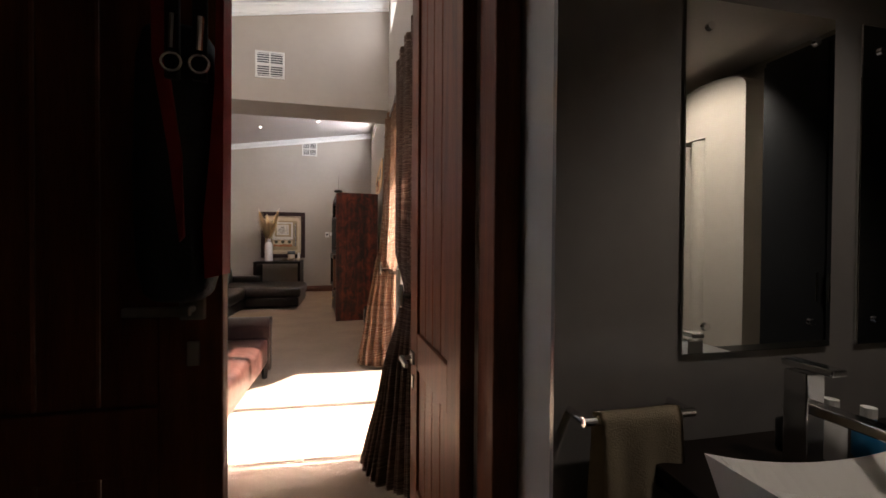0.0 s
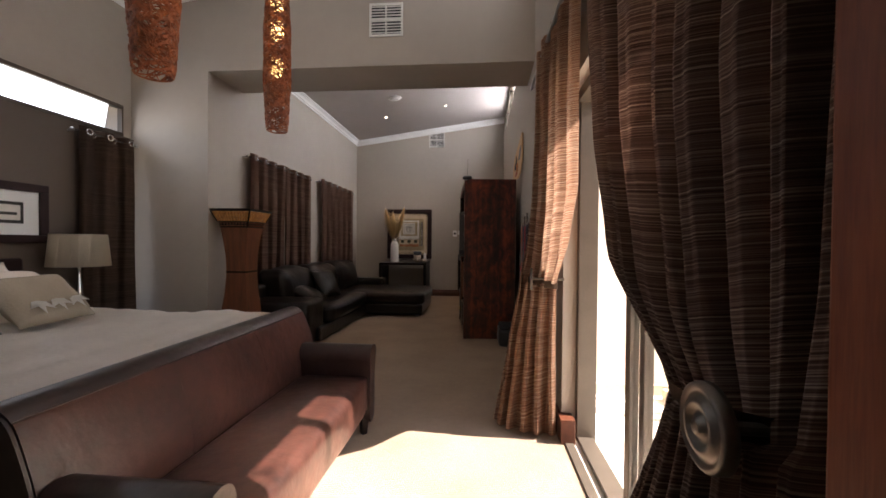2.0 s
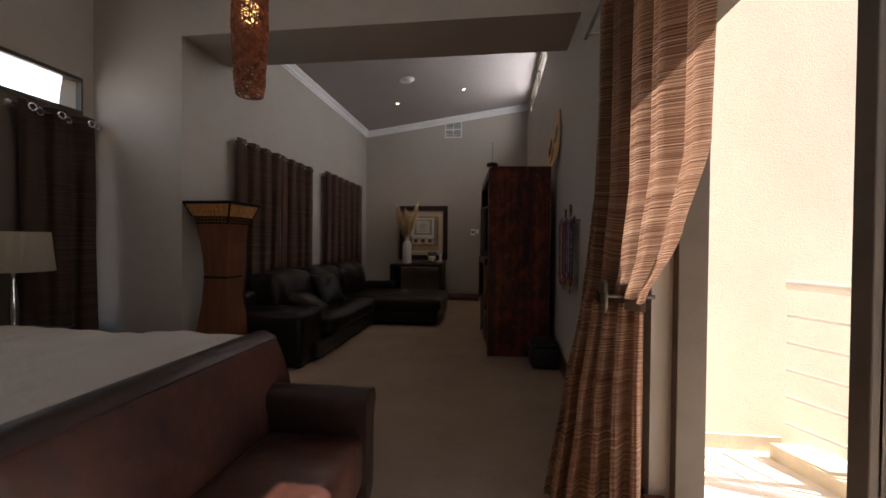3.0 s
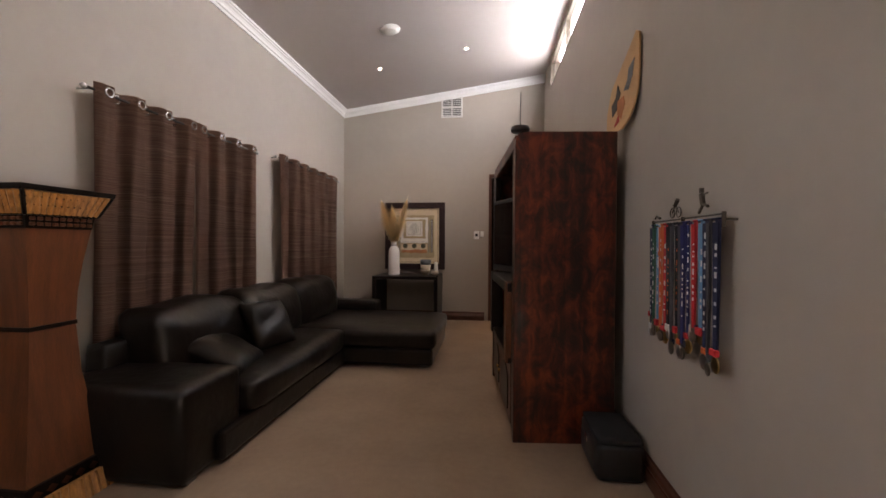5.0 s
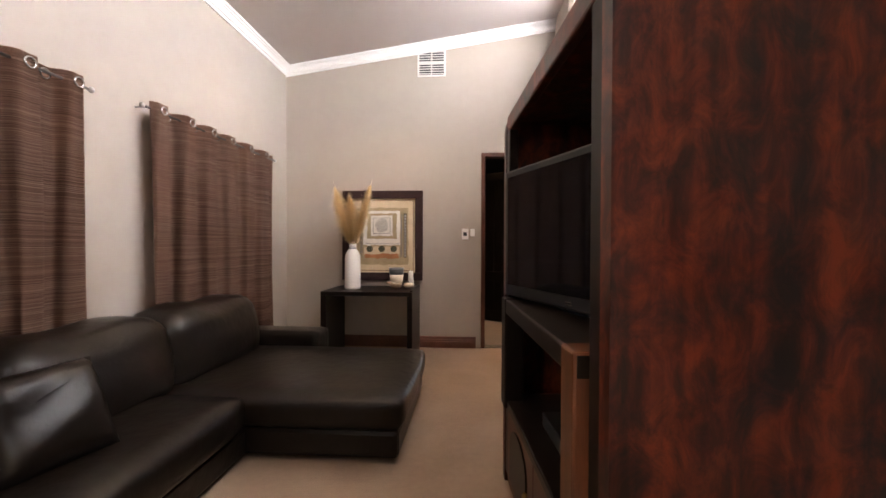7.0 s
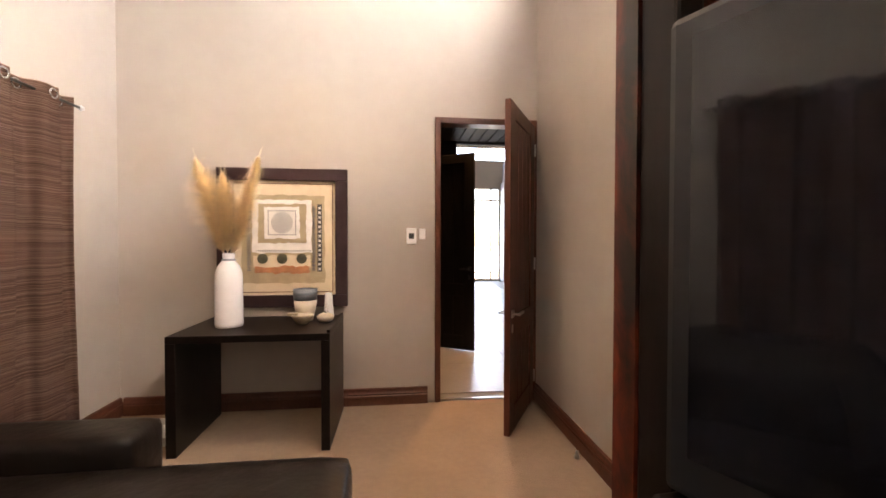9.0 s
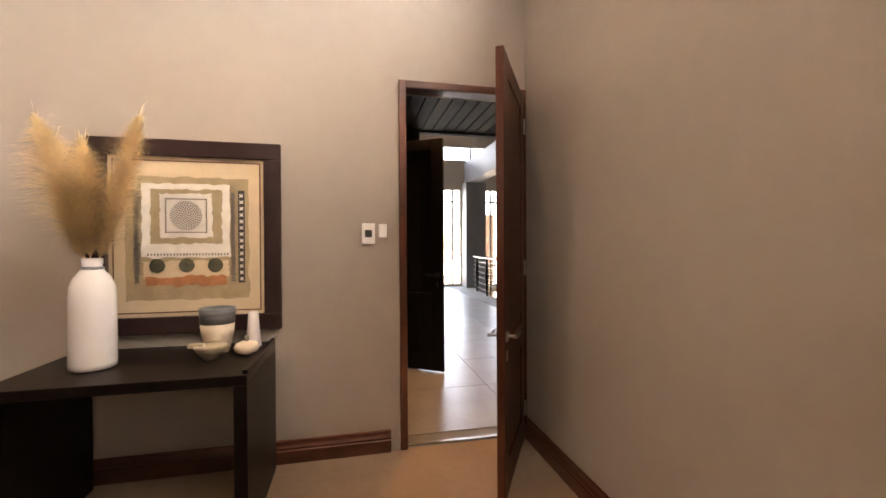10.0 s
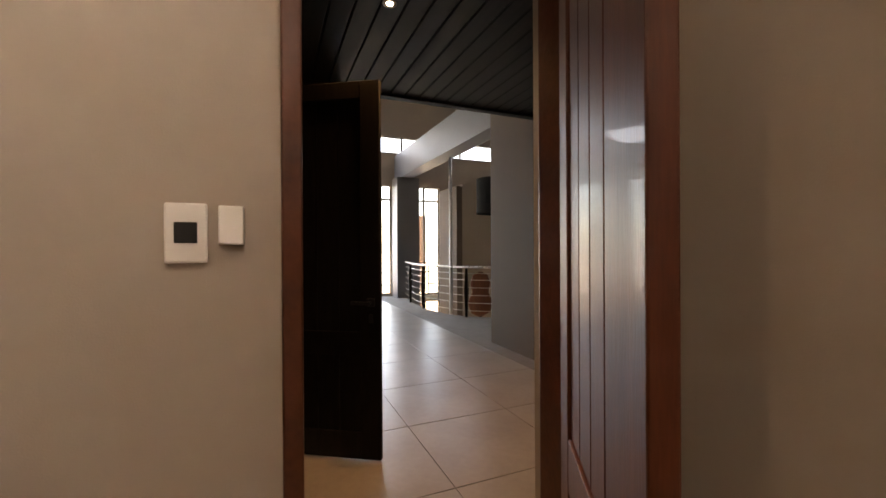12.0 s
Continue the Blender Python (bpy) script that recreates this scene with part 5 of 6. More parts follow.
part("cord_knot", lathe([(0.038, 0.452), (0.047, 0.458), (0.042, 0.468)], 20), M["ceramic_grey"], vase, "grey cord round the neck")
for k, (lean, turn, ln) in enumerate(((-15, 20, 0.82), (-3, 60, 0.70), (15, -15, 0.84))):
    pl = empty("pampas_plume", pose(-2.33, 9.56, 1.15) @ pose(0, 0, 0, 0, lean, turn * 0.3), "dried pampas grass plume standing in the white vase", "dried grass", "pampas plumes in the vase")
    part("stalk", tube((0, 0, -0.2), (0, 0, ln - 0.1), 0.0035, 6), M["pampas"], pl)
    bm = bmesh.new()
    rng = random.Random(20 + k)
    for i in range(5000):
        t = rng.random() ** 0.85
        z0 = 0.12 + t * (ln - 0.2)
        a = rng.uniform(0, 2 * math.pi)
        fat = 0.115 * math.sin(math.pi * min(1, 0.12 + 0.85 * t)) + 0.006
        l = rng.uniform(0.4, 1.1) * (0.06 if rng.random() > 0.02 else 0.16)
        rr = fat * rng.uniform(0.05, 0.9)
        p0 = Vector((0, 0, z0))
        p1 = p0 + Vector((rr * math.cos(a), rr * math.sin(a), l * 0.75))
        p2 = p1 + Vector((rr * 0.8 * math.cos(a), rr * 0.8 * math.sin(a), -l * 0.05))
        side_v = Vector((-math.sin(a), math.cos(a), 0)) * 0.0013
        v = [bm.verts.new(q) for q in (p0 - side_v, p0 + side_v, p1 + side_v, p1 - side_v, p2)]
        bm.faces.new((v[0], v[1], v[2], v[3]))
        bm.faces.new((v[3], v[2], v[4]))
    tagged(part("plume", bm, M["pampas"], pl), kind="stuff")
cup = empty("beaker_vase", pose(-1.86, 9.74, 0.757), "cream beaker vase with a blue-grey glazed rim", "vase")
part("body", lathe([(0.052, 0), (0.056, 0.006), (0.075, 0.09), (0.083, 0.155)], 36), M["ceramic_cream"], cup, smooth=True)
part("glazed_rim", lathe([(0.0835, 0.155), (0.0865, 0.20), (0.087, 0.235), (0.082, 0.235), (0.075, 0.15), (0.01, 0.14)], 36), M["ceramic_grey"], cup, "blue-grey glazed rim", True)
pot = tagged(part("slim_pot", lathe([(0.040, 0), (0.042, 0.005), (0.033, 0.09), (0.026, 0.19), (0.022, 0.193), (0.015, 0.18)], 28), M["ceramic"], smooth=True), "slim white tapered pot beside the beaker vase", "pot")
pot.matrix_world = pose(-1.705, 9.83, 0.757)
bud = empty("bud_vase", pose(-1.70, 9.66, 0.757), "squat cream bud vase with a small metal neck", "vase")
part("body", lathe([(0.02, 0), (0.05, 0.012), (0.062, 0.034), (0.052, 0.056), (0.02, 0.068)], 28), M["ceramic_cream"], bud, smooth=True)
part("neck", lathe([(0.012, 0.066), (0.009, 0.08), (0.011, 0.094), (0.006, 0.096)], 14), M["steel"], bud, smooth=True)
bowl = empty("oil_bowl", pose(-1.85, 9.60, 0.757), "small stone-coloured bowl with a pinched lip", "bowl")
part("body", lathe([(0.03, 0), (0.034, 0.004), (0.06, 0.035), (0.078, 0.062), (0.072, 0.070), (0.03, 0.066), (0.005, 0.066)], 30), M["ceramic_stone"], bowl, smooth=True)
part("lip", soft_box(-0.105, -0.03, -0.02, 0.02, 0.056, 0.082, 0.012, 0.0, 4), M["ceramic_stone"], bowl, smooth=True)

tray = empty("floor_tray", pose(-2.83, 9.62, 0, 0, 0, 6), "white plastic tray on the carpet beside the table", "tray")
part("bottom", box(-0.13, 0.13, -0.18, 0.16, 0.0, 0.008), M["white"], tray)
for a, b, c, d in ((-0.13, -0.12, -0.18, 0.16), (0.12, 0.13, -0.18, 0.16), (-0.12, 0.12, -0.18, -0.17), (-0.12, 0.12, 0.15, 0.16)):
    part("rim", box(a, b, c, d, 0.008, 0.055, 0.003), M["white"], tray)

# ---- large framed collage ----
P = framed("framed_collage", pose(-2.08, EY - 0.002, 1.372), 1.0, 1.10, 0.095, M["frame_dark"], "large dark-framed paper collage above the console table")
for r_, col, d in (((0.405, 0.455), "paper", 0.008), ((0.385, 0.435), "wood_trim", 0.010), ((0.378, 0.428), "paper", 0.0115)):
    part("mount", box(-r_[0], r_[0], -d, -0.001, -r_[1], r_[1]), M[col], P)
def ragged(name, cx, cz, w, h, depth, mat, seed, amp=0.006):
    rng = random.Random(seed)
    pts = []
    n = 16
    for i in range(n):
        pts.append((cx - w / 2 + w * i / n, cz - h / 2 + rng.uniform(-amp, amp)))
    for i in range(n):
        pts.append((cx + w / 2 + rng.uniform(-amp, amp), cz - h / 2 + h * i / n))
    for i in range(n):
        pts.append((cx + w / 2 - w * i / n, cz + h / 2 + rng.uniform(-amp, amp)))
    for i in range(n):
        pts.append((cx - w / 2 + rng.uniform(-amp, amp), cz + h / 2 - h * i / n))
    bm = bmesh.new()
    add_prism(bm, pts, -depth, -depth + 0.0018, "y")
    bmesh.ops.recalc_face_normals(bm, faces=bm.faces)
    return part(name, bm, mat, P)
ragged("backing_paper", 0.0, -0.01, 0.64, 0.70, 0.014, M["paper_tan"], 1)
ragged("torn_paper", -0.01, 0.09, 0.46, 0.42, 0.016, M["paper_white"], 2)
ragged("torn_paper", -0.01, 0.115, 0.37, 0.31, 0.018, M["paper_tan"], 3)
ragged("torn_paper", -0.01, 0.12, 0.27, 0.25, 0.020, M["paper_white"], 4)
ragged("torn_strip", -0.01, -0.19, 0.44, 0.10, 0.0165, M["paper"], 6)
ragged("torn_strip", -0.01, -0.255, 0.42, 0.055, 0.018, M["terracotta"], 5, 0.01)
bm = bmesh.new()
rng = random.Random(8)
for ring_n, rr in ((4, 0.009), (8, 0.019), (13, 0.029), (18, 0.039), (22, 0.049), (27, 0.059), (31, 0.069), (36, 0.079)):
    for i in range(ring_n):
        a = 2 * math.pi * i / ring_n + rr * 9
        c = Vector((-0.01 + rr * math.cos(a), 0, 0.12 + rr * math.sin(a)))
        add_box(bm, -0.0036, 0.0036, -0.0235, -0.020, -0.0026, 0.0026, 0, 1, Matrix.Translation(c) @ Matrix.Rotation(-a - math.pi / 2, 4, "Y"))
tagged(part("beaded_wheel", bm, M["ink"], P), kind="stuff")
bm = bmesh.new()
for i in range(22):
    t = -0.10 + 0.2 * i / 21
    for a, b in ((t - 0.01, 0.215), (t - 0.01, 0.025), (-0.115, 0.12 + t * 0.95), (0.095, 0.12 + t * 0.95)):
        add_box(bm, a - 0.003, a + 0.003, -0.023, -0.020, b - 0.003, b + 0.003, 0, 1)
for i in range(26):
    add_box(bm, -0.21 + 0.0165 * i, -0.204 + 0.0165 * i, -0.019, -0.0165, -0.108, -0.096, 0, 1)
tagged(part("stitched_border", bm, M["ink"], P), kind="stuff")
bm = bmesh.new()
for i in range(44):
    z = -0.26 + 0.51 * i / 43
    add_box(bm, 0.225 + rng.uniform(-0.004, 0.004), 0.245 + rng.uniform(-0.004, 0.004), -0.020, -0.015, z, z + 0.006, 0, 1)
    add_box(bm, -0.275 + rng.uniform(-0.004, 0.004), -0.25 + rng.uniform(-0.006, 0.006), -0.020, -0.015, z, z + 0.005, 0, 1)
tagged(part("bead_row", bm, M["ceramic_grey"], P), kind="stuff")
part("border_strip", box(0.262, 0.298, -0.017, -0.015, -0.27, 0.27), M["ink"], P)
bm = bmesh.new()
for i in range(14):
    z = -0.26 + 0.0375 * i
    add_prism(bm, [(0.268, z), (0.28, z + 0.006), (0.292, z), (0.286, z + 0.012), (0.292, z + 0.024), (0.28, z + 0.018), (0.268, z + 0.024), (0.274, z + 0.012)], -0.0185, -0.017, "y")
bmesh.ops.recalc_face_normals(bm, faces=bm.faces)
part("strip_diamonds", bm, M["paper_white"], P)
for cx in (-0.16, -0.01, 0.14):
    bm = bmesh.new()
    add_lathe(bm, [(0.005, 0), (0.040, 0), (0.040, 0.003), (0.005, 0.003)], 24)
    bm.transform(pose(cx, -0.0185, -0.165, 90, 0, 0))
    disc = part("leaf_disc", bm, M["olive_print"], P)
    part("leaf_vein", box(cx - 0.042, cx + 0.044, -0.0235, -0.0218, -0.1665, -0.1635), M["ink"], disc)
glz = part("glazing", box(-0.404, 0.404, -0.030, -0.028, -0.454, 0.454), M["glass"], P)
glz.visible_shadow = False

# ---- switches, vents, lamps ----
sw = empty("light_switch", pose(-1.064, EY, 1.39), "white switch plate with dark square centre on the wall", "light switch")
part("plate", box(-0.041, 0.041, -0.012, 0, -0.066, 0.066, 0.005), M["white"], sw)
part("rocker", box(-0.022, 0.022, -0.0155, -0.012, -0.022, 0.024, 0.002), M["black"], sw)
st = empty("thermostat", pose(-0.975, EY, 1.408), "small white box on the wall beside the door", "control")
part("case", box(-0.026, 0.026, -0.022, 0, -0.044, 0.044, 0.004), M["white"], st)
sock = empty("wall_socket", pose(0, 4.42, 0.34), "white double wall socket low on the wall", "socket")
part("plate", box(-0.009, 0, -0.05, 0.05, -0.05, 0.05, 0.003), M["white"], sock)
part("switch", box(-0.012, -0.009, -0.02, 0.02, 0.015, 0.035, 0.002), M["white"], sock)
stop = tagged(part("door_stop", lathe([(0.016, 0), (0.016, 0.02), (0.010, 0.025), (0.010, 0.045), (0.003, 0.047)], 16), M["steel"], smooth=True), "small steel door stop on the carpet", "door stop")
stop.matrix_world = pose(-0.07, 9.02, 0)


def vent(m, w, h):
    root = empty("wall_vent", m, "white slatted air vent high on the wall", "vent", "wall vents")
    b = 0.022
    for a in ((-w / 2, w / 2, -h / 2, -h / 2 + b), (-w / 2, w / 2, h / 2 - b, h / 2), (-w / 2, -w / 2 + b, -h / 2 + b, h / 2 - b), (w / 2 - b, w / 2, -h / 2 + b, h / 2 - b), (-0.008, 0.008, -h / 2 + b, h / 2 - b)):
        part("frame", box(a[0], a[1], -0.014, 0, a[2], a[3], 0.002), M["vent"], root)
    part("frame", box(-w / 2 + b, w / 2 - b, -0.0135, 0, -0.006, 0.006), M["vent"], root)
    part("backing", box(-w / 2 + b, w / 2 - b, -0.002, 0, -h / 2 + b, h / 2 - b), M["black"], root)
    n = 10
    for i in range(n):
        z = -h / 2 + b + (h - 2 * b) * (i + 0.5) / n
        s = part("slat", box(-w / 2 + b, w / 2 - b, -0.011, -0.003, -0.006, 0.003), M["vent"], root)
        s.matrix_basis = pose(0, 0, z, -20)
    return root


vent(pose(-1.445, 4.93, 3.36), 0.335, 0.325)
vent(pose(-1.48, EY, 3.475), 0.345, 0.335)


def downlight(x, y, z, tilt):
    root = empty("downlight", pose(x, y, z, 0, tilt, 0), "small recessed ceiling downlight, lit", "downlight", "ceiling downlights")
    part("trim_ring", lathe([(0.028, 0.004), (0.042, -0.004), (0.045, 0.0), (0.045, 0.006)], 24), M["white"], root, smooth=True)
    part("lamp", lathe([(0.003, -0.002), (0.022, -0.002), (0.022, 0.004)], 16), M["downlight"], root, "glowing lamp")


# The pair at y 6.5 is assumed, out of view, and set dimmer.
for x, y in ((-2.34, 8.73), (-1.17, 8.63), (-2.34, 6.5), (-1.17, 6.5)):
    downlight(x, y, ceil_l(x), -math.degrees(math.atan(SLOPE_L)))
    spot("downlight_beam", (x, y, ceil_l(x) - 0.02), 2.4 if y > 8 else 1.3, (1.0, 0.74, 0.50), 125)
det = empty("smoke_detector", pose(-1.98, 7.85, ceil_l(-1.98), 0, -8, 0), "round white smoke detector on the sloping ceiling", "smoke detector")
part("body", lathe([(0.115, 0.004), (0.115, -0.006), (0.105, -0.012), (0.085, -0.014), (0.08, -0.024), (0.05, -0.030), (0.01, -0.031)], 32), M["white"], det, smooth=True)

# ---- bathroom ----
structure("bathroom_tiles", box(-0.05, 1.7, 0.345, 0.36, 0, 2.6), M["bath_tile"], "glossy dark grey bathroom wall tile")
structure("bathroom_floor", box(-2.6, 2.7, -2.7, 0.5, -0.1, 0.0), M["tile"], "grey bathroom floor tile")
structure("bathroom_ceiling", box(-2.6, 2.7, -2.7, 0.36, 2.6, 2.7), M["ceiling"], "painted bathroom ceiling")
structure("bathroom_wall_south", box(-2.6, 2.7, -2.8, -2.7, 0, 2.6), M["wall"], "painted bathroom wall")
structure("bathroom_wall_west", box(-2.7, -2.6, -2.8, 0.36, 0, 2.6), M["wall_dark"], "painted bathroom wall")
structure("bathroom_wall_east", box(2.6, 2.7, -2.8, 0.36, 0, 2.6), M["wall"], "painted bathroom wall")
structure("bathroom_wall_corner", box(1.7, 2.7, 0.36, 0.5, 0, 2.6), M["wall"], "painted bathroom wall")
spot("bathroom_lamp", (1.35, -1.55, 2.52), 13, (1.0, 0.94, 0.82), 95, (2.45, -1.6, 1.3))
# Fill spot without a fitting, added to brighten the basin and towel.
spot("basin_fill_spot", (0.75, -0.35, 2.58), 3.5, (1.0, 0.93, 0.80), 58, (0.45, 0.05, 0.8))

for k, (a, b) in enumerate(((0.25, 0.67), (0.755, 1.2))):
    mir = empty("bathroom_mirror", pose((a + b) / 2, 0.345, 1.34), "frameless wall mirror above the basin", "mirror", "bathroom mirrors")
    part("glass", box(-(b - a) / 2, (b - a) / 2, -0.008, 0, -0.39, 0.39, 0.002), M["mirror"], mir)
    part("backing", box(-(b - a) / 2 + 0.01, (b - a) / 2 - 0.01, -0.0005, 0.0, -0.38, 0.38), M["black"], mir)
    for x in (-(b - a) / 2 + 0.06, (b - a) / 2 - 0.06):
        for z in (-0.33, 0.33):
            part("clip", tube((x, -0.013, z), (x, 0.0, z), 0.009, 12), M["chrome"], mir)
arch = [(-1.66, 0.0), (-1.32, 0.0), (-1.32, 2.36)] + [(-1.65 + 0.33 * math.cos(t), 2.36 + 0.13 * math.sin(t)) for t in [math.pi * k / 16 for k in range(1, 17)]] + [(-1.98, 2.06), (-1.66, 2.06)]
structure("shower_wall", prism(arch, 2.32, 2.6, "x"), M["wall"], "pale plastered shower wall with an arched top")
structure("shower_column", lathe([(0.11, 0), (0.11, 2.06)], 32, (2.45, -1.77, 0)), M["wall"], "rounded pale plastered column in the shower")
# Dark sheet that puts the recess shade into the colour.
structure("shower_niche", box(2.56, 2.6, -1.98, -1.66, 0, 2.055), M["wall_dark"], "recess behind the shower column, coloured dark for its shade")
tall = empty("tall_cupboard", pose(2.28, -0.55, 0), "tall black bathroom cupboard against the side wall", "cupboard")
part("body", box(-0.3, 0.3, -0.35, 0.35, 0, 2.29, 0.006), M["black"], tall)
for s in (-1, 1):
    d = part("door", box(-0.318, -0.302, s * 0.175 - 0.172, s * 0.175 + 0.172, 0.04, 2.26, 0.004), M["black"], tall)
    part("handle", tube((-0.33, s * 0.03, 0.9), (-0.33, s * 0.03, 1.05), 0.006), M["chrome"], d)

vanity = empty("vanity_unit", pose(0.85, 0, 0), "dark vanity counter under the bathroom mirrors", "vanity")
part("counter", box(-0.72, 0.85, -0.35, 0.343, 0.72, 0.76, 0.004), M["wood_dark"], vanity)
part("carcass", box(-0.40, 0.83, -0.30, 0.34, 0.25, 0.72, 0.004), M["wood_dark"], vanity)
part("leg", box(-0.38, -0.33, -0.28, -0.23, 0, 0.25), M["wood_dark"], vanity)
part("leg", box(0.76, 0.81, -0.28, -0.23, 0, 0.25), M["wood_dark"], vanity)
basin = empty("vessel_basin", pose(0.36, -0.12, 0.76), "white rectangular vessel basin with a curved rim", "basin")
bm = bmesh.new()
n, m_ = 20, 12
def rim(u, v):
    return 0.075 + 0.04 * (2 * u - 1) ** 2
outer = []
grid = [[bm.verts.new(((i / n - 0.5) * 0.58, (j / m_ - 0.5) * 0.44, rim(i / n, j / m_) - (0.085 * (1 - abs(2 * i / n - 1) ** 4) * (1 - abs(2 * j / m_ - 1) ** 4)) * 0.75)) for i in range(n + 1)] for j in range(m_ + 1)]
for j in range(m_):
    for i in range(n):
        bm.faces.new((grid[j][i], grid[j][i + 1], grid[j + 1][i + 1], grid[j + 1][i]))
ring_e = [grid[0][i] for i in range(n + 1)] + [grid[j][n] for j in range(1, m_ + 1)] + [grid[m_][i] for i in range(n - 1, -1, -1)] + [grid[j][0] for j in range(m_ - 1, 0, -1)]
low = [bm.verts.new((v.co.x * 0.9, v.co.y * 0.9, 0)) for v in ring_e]
for i in range(len(ring_e)):
    j = (i + 1) % len(ring_e)
    bm.faces.new((ring_e[i], low[i], low[j], ring_e[j]))
bm.faces.new(low)
bmesh.ops.recalc_face_normals(bm, faces=bm.faces)
part("bowl", bm, M["ceramic"], basin)
part("drain", lathe([(0.022, 0.0), (0.022, 0.018)], 16, (0, 0, 0.0)), M["chrome"], basin)
tap = empty("basin_tap", pose(0.40, 0.20, 0.76), "square chrome basin tap with a flat spout", "tap")
part("column", box(-0.022, 0.022, -0.022, 0.022, 0, 0.19, 0.003), M["chrome"], tap)
part("spout", box(-0.018, 0.018, -0.16, 0.0, 0.115, 0.135, 0.003), M["chrome"], tap)
part("lever", box(-0.018, 0.018, -0.06, 0.03, 0.195, 0.208, 0.003), M["chrome"], tap)
for k, (x, y, h, c, cat) in enumerate(((0.50, 0.22, 0.10, "ceramic", "white soap bottle on the counter"), (0.57, 0.20, 0.085, "cyan", "blue plastic bottle beside the tap"), (0.45, 0.26, 0.075, "black", "small dark jar behind the tap"))):
    if c == "cyan":
        M["cyan"] = material("blue_plastic", (0.02, 0.20, 0.42), 0.3, var=0.05, scale=8)
    b_ = empty("bottle", pose(x, y, 0.76), cat, "bottle")
    part("body", lathe([(0.022, 0), (0.025, 0.004), (0.025, h * 0.8), (0.012, h * 0.92), (0.012, h)], 20), M[c], b_, smooth=True)
    part("cap", lathe([(0.013, h), (0.013, h + 0.02), (0.003, h + 0.022)], 14), M["white"], b_)

trail = empty("towel_rail", Matrix.Identity(4), "short chrome towel bar on the dark tiles", "towel rail")
part("bar", tube((-0.02, 0.285, 0.85), (0.23, 0.285, 0.85), 0.009, 12), M["chrome"], trail)
for x in (-0.015, 0.225):
    part("bracket", tube((x, 0.285, 0.85), (x, 0.345, 0.85), 0.008), M["chrome"], trail)
def towel_at(s, t):
    x = 0.0 + 0.19 * s + 0.012 * math.sin(5 * t) * (1 - s)
    L1 = 0.52
    d = (t - 0.42) * 1.05
    r = 0.016
    fold = 0.010 * math.sin(14 * s + 2 * t)
    if abs(d) < r * 1.57:
        a = d / r
        return Vector((x, 0.285 + r * math.sin(a), 0.85 + r * math.cos(a) + 0.004))
    sg = 1 if d > 0 else -1
    q = abs(d) - r * 1.57
    return Vector((x + 0.02 * q * math.sin(9 * s), 0.285 + sg * (r + fold * min(1, q * 6) * (1 if sg < 0 else 0.3) + 0.02 * q * (sg < 0)), 0.854 - q))
tw = empty("hand_towel", Matrix.Identity(4), "beige hand towel folded over the chrome bar", "towel")
part("cloth", cloth(46, 16, towel_at, (0.2, 1.0), -0.008), M["towel"], tw, smooth=True)

# ---- bag on the door ----
bag = empty("hanging_bag", pose(-0.818, 0.555, 0), "black and red sports bag hanging on the closed door", "bag")
part("body", soft_box(-0.05, 0.085, -0.075, 0.03, 1.075, 1.62, 0.035, 0.012, 8, 3), M["black_cloth"], bag, smooth=True)
def flap(pts, y0, y1, name, mat):
    bm = bmesh.new()
    add_prism(bm, pts, y0, y1, "y")
    bmesh.ops.recalc_face_normals(bm, faces=bm.faces)
    part(name, bm, mat, bag)
flap([(0.082, 1.118), (0.114, 1.125), (0.116, 1.40), (0.118, 1.98), (0.108, 1.98), (0.100, 1.50), (0.088, 1.33), (0.078, 1.22)], -0.084, -0.030, "red_side_panel", M["red"])
flap([(0.040, 1.19), (0.048, 1.20), (0.045, 1.36), (0.018, 1.54), (0.006, 1.95), (-0.012, 1.95), (-0.006, 1.54), (0.022, 1.36)], -0.092, -0.080, "red_strap", M["red"])
for x in (0.030, 0.078):
    part("webbing", box(x - 0.013, x + 0.013, -0.098, -0.088, 1.50, 2.0, 0.002), M["black_cloth"], bag)
    bm = bmesh.new()
    for i in range(20):
        a, b = 2 * math.pi * i / 20, 2 * math.pi * (i + 1) / 20
        add_tube(bm, (x + 0.017 * math.cos(a), -0.10, 1.53 + 0.017 * math.sin(a)), (x + 0.017 * math.cos(b), -0.10, 1.53 + 0.017 * math.sin(b)), 0.003, 6)
    part("steel_ring", bm, M["chrome"], bag, "steel carabiner ring")
    part("clip", tube((x, -0.10, 1.555), (x + 0.003, -0.10, 1.62), 0.006, 8), M["chrome"], bag)
part("hook", tube((0, -0.03, 2.0), (0, 0.045, 2.02), 0.008), M["steel"], bag)
flap([(-0.09, 1.98), (0.10, 1.98), (0.10, 2.01), (-0.09, 2.01)], -0.095, -0.03, "top_strap", M["black_cloth"])

# ---- hall beyond the end door ----
bm = bmesh.new()
add_prism(bm, [(-3.9, 10.0), (2.3, 10.0), (2.3, 14.05), (3.0, 14.4), (3.25, 15.2), (3.1, 15.85), (2.72, 16.15), (2.45, 16.6), (2.32, 17.4), (2.36, 18.6), (2.6, 19.9), (2.95, 20.2), (-3.9, 20.2)], -0.25, -0.002, "z")
structure("floor_hall", bm, M["grout"], "grey hall floor slab")
structure("wall_hall_left", box(-1.15, -1.0, 10.16, 12.95, 0, 2.95), M["plank_dark"], "dark hall wall")
# Added behind the door leaf to hide a bright strip of the hall.
structure("wall_hall_blocker", box(-1.0, -0.28, 12.80, 12.94, 0, 2.882), M["plank_dark"], "added dark panel hiding the bright hall behind the door")
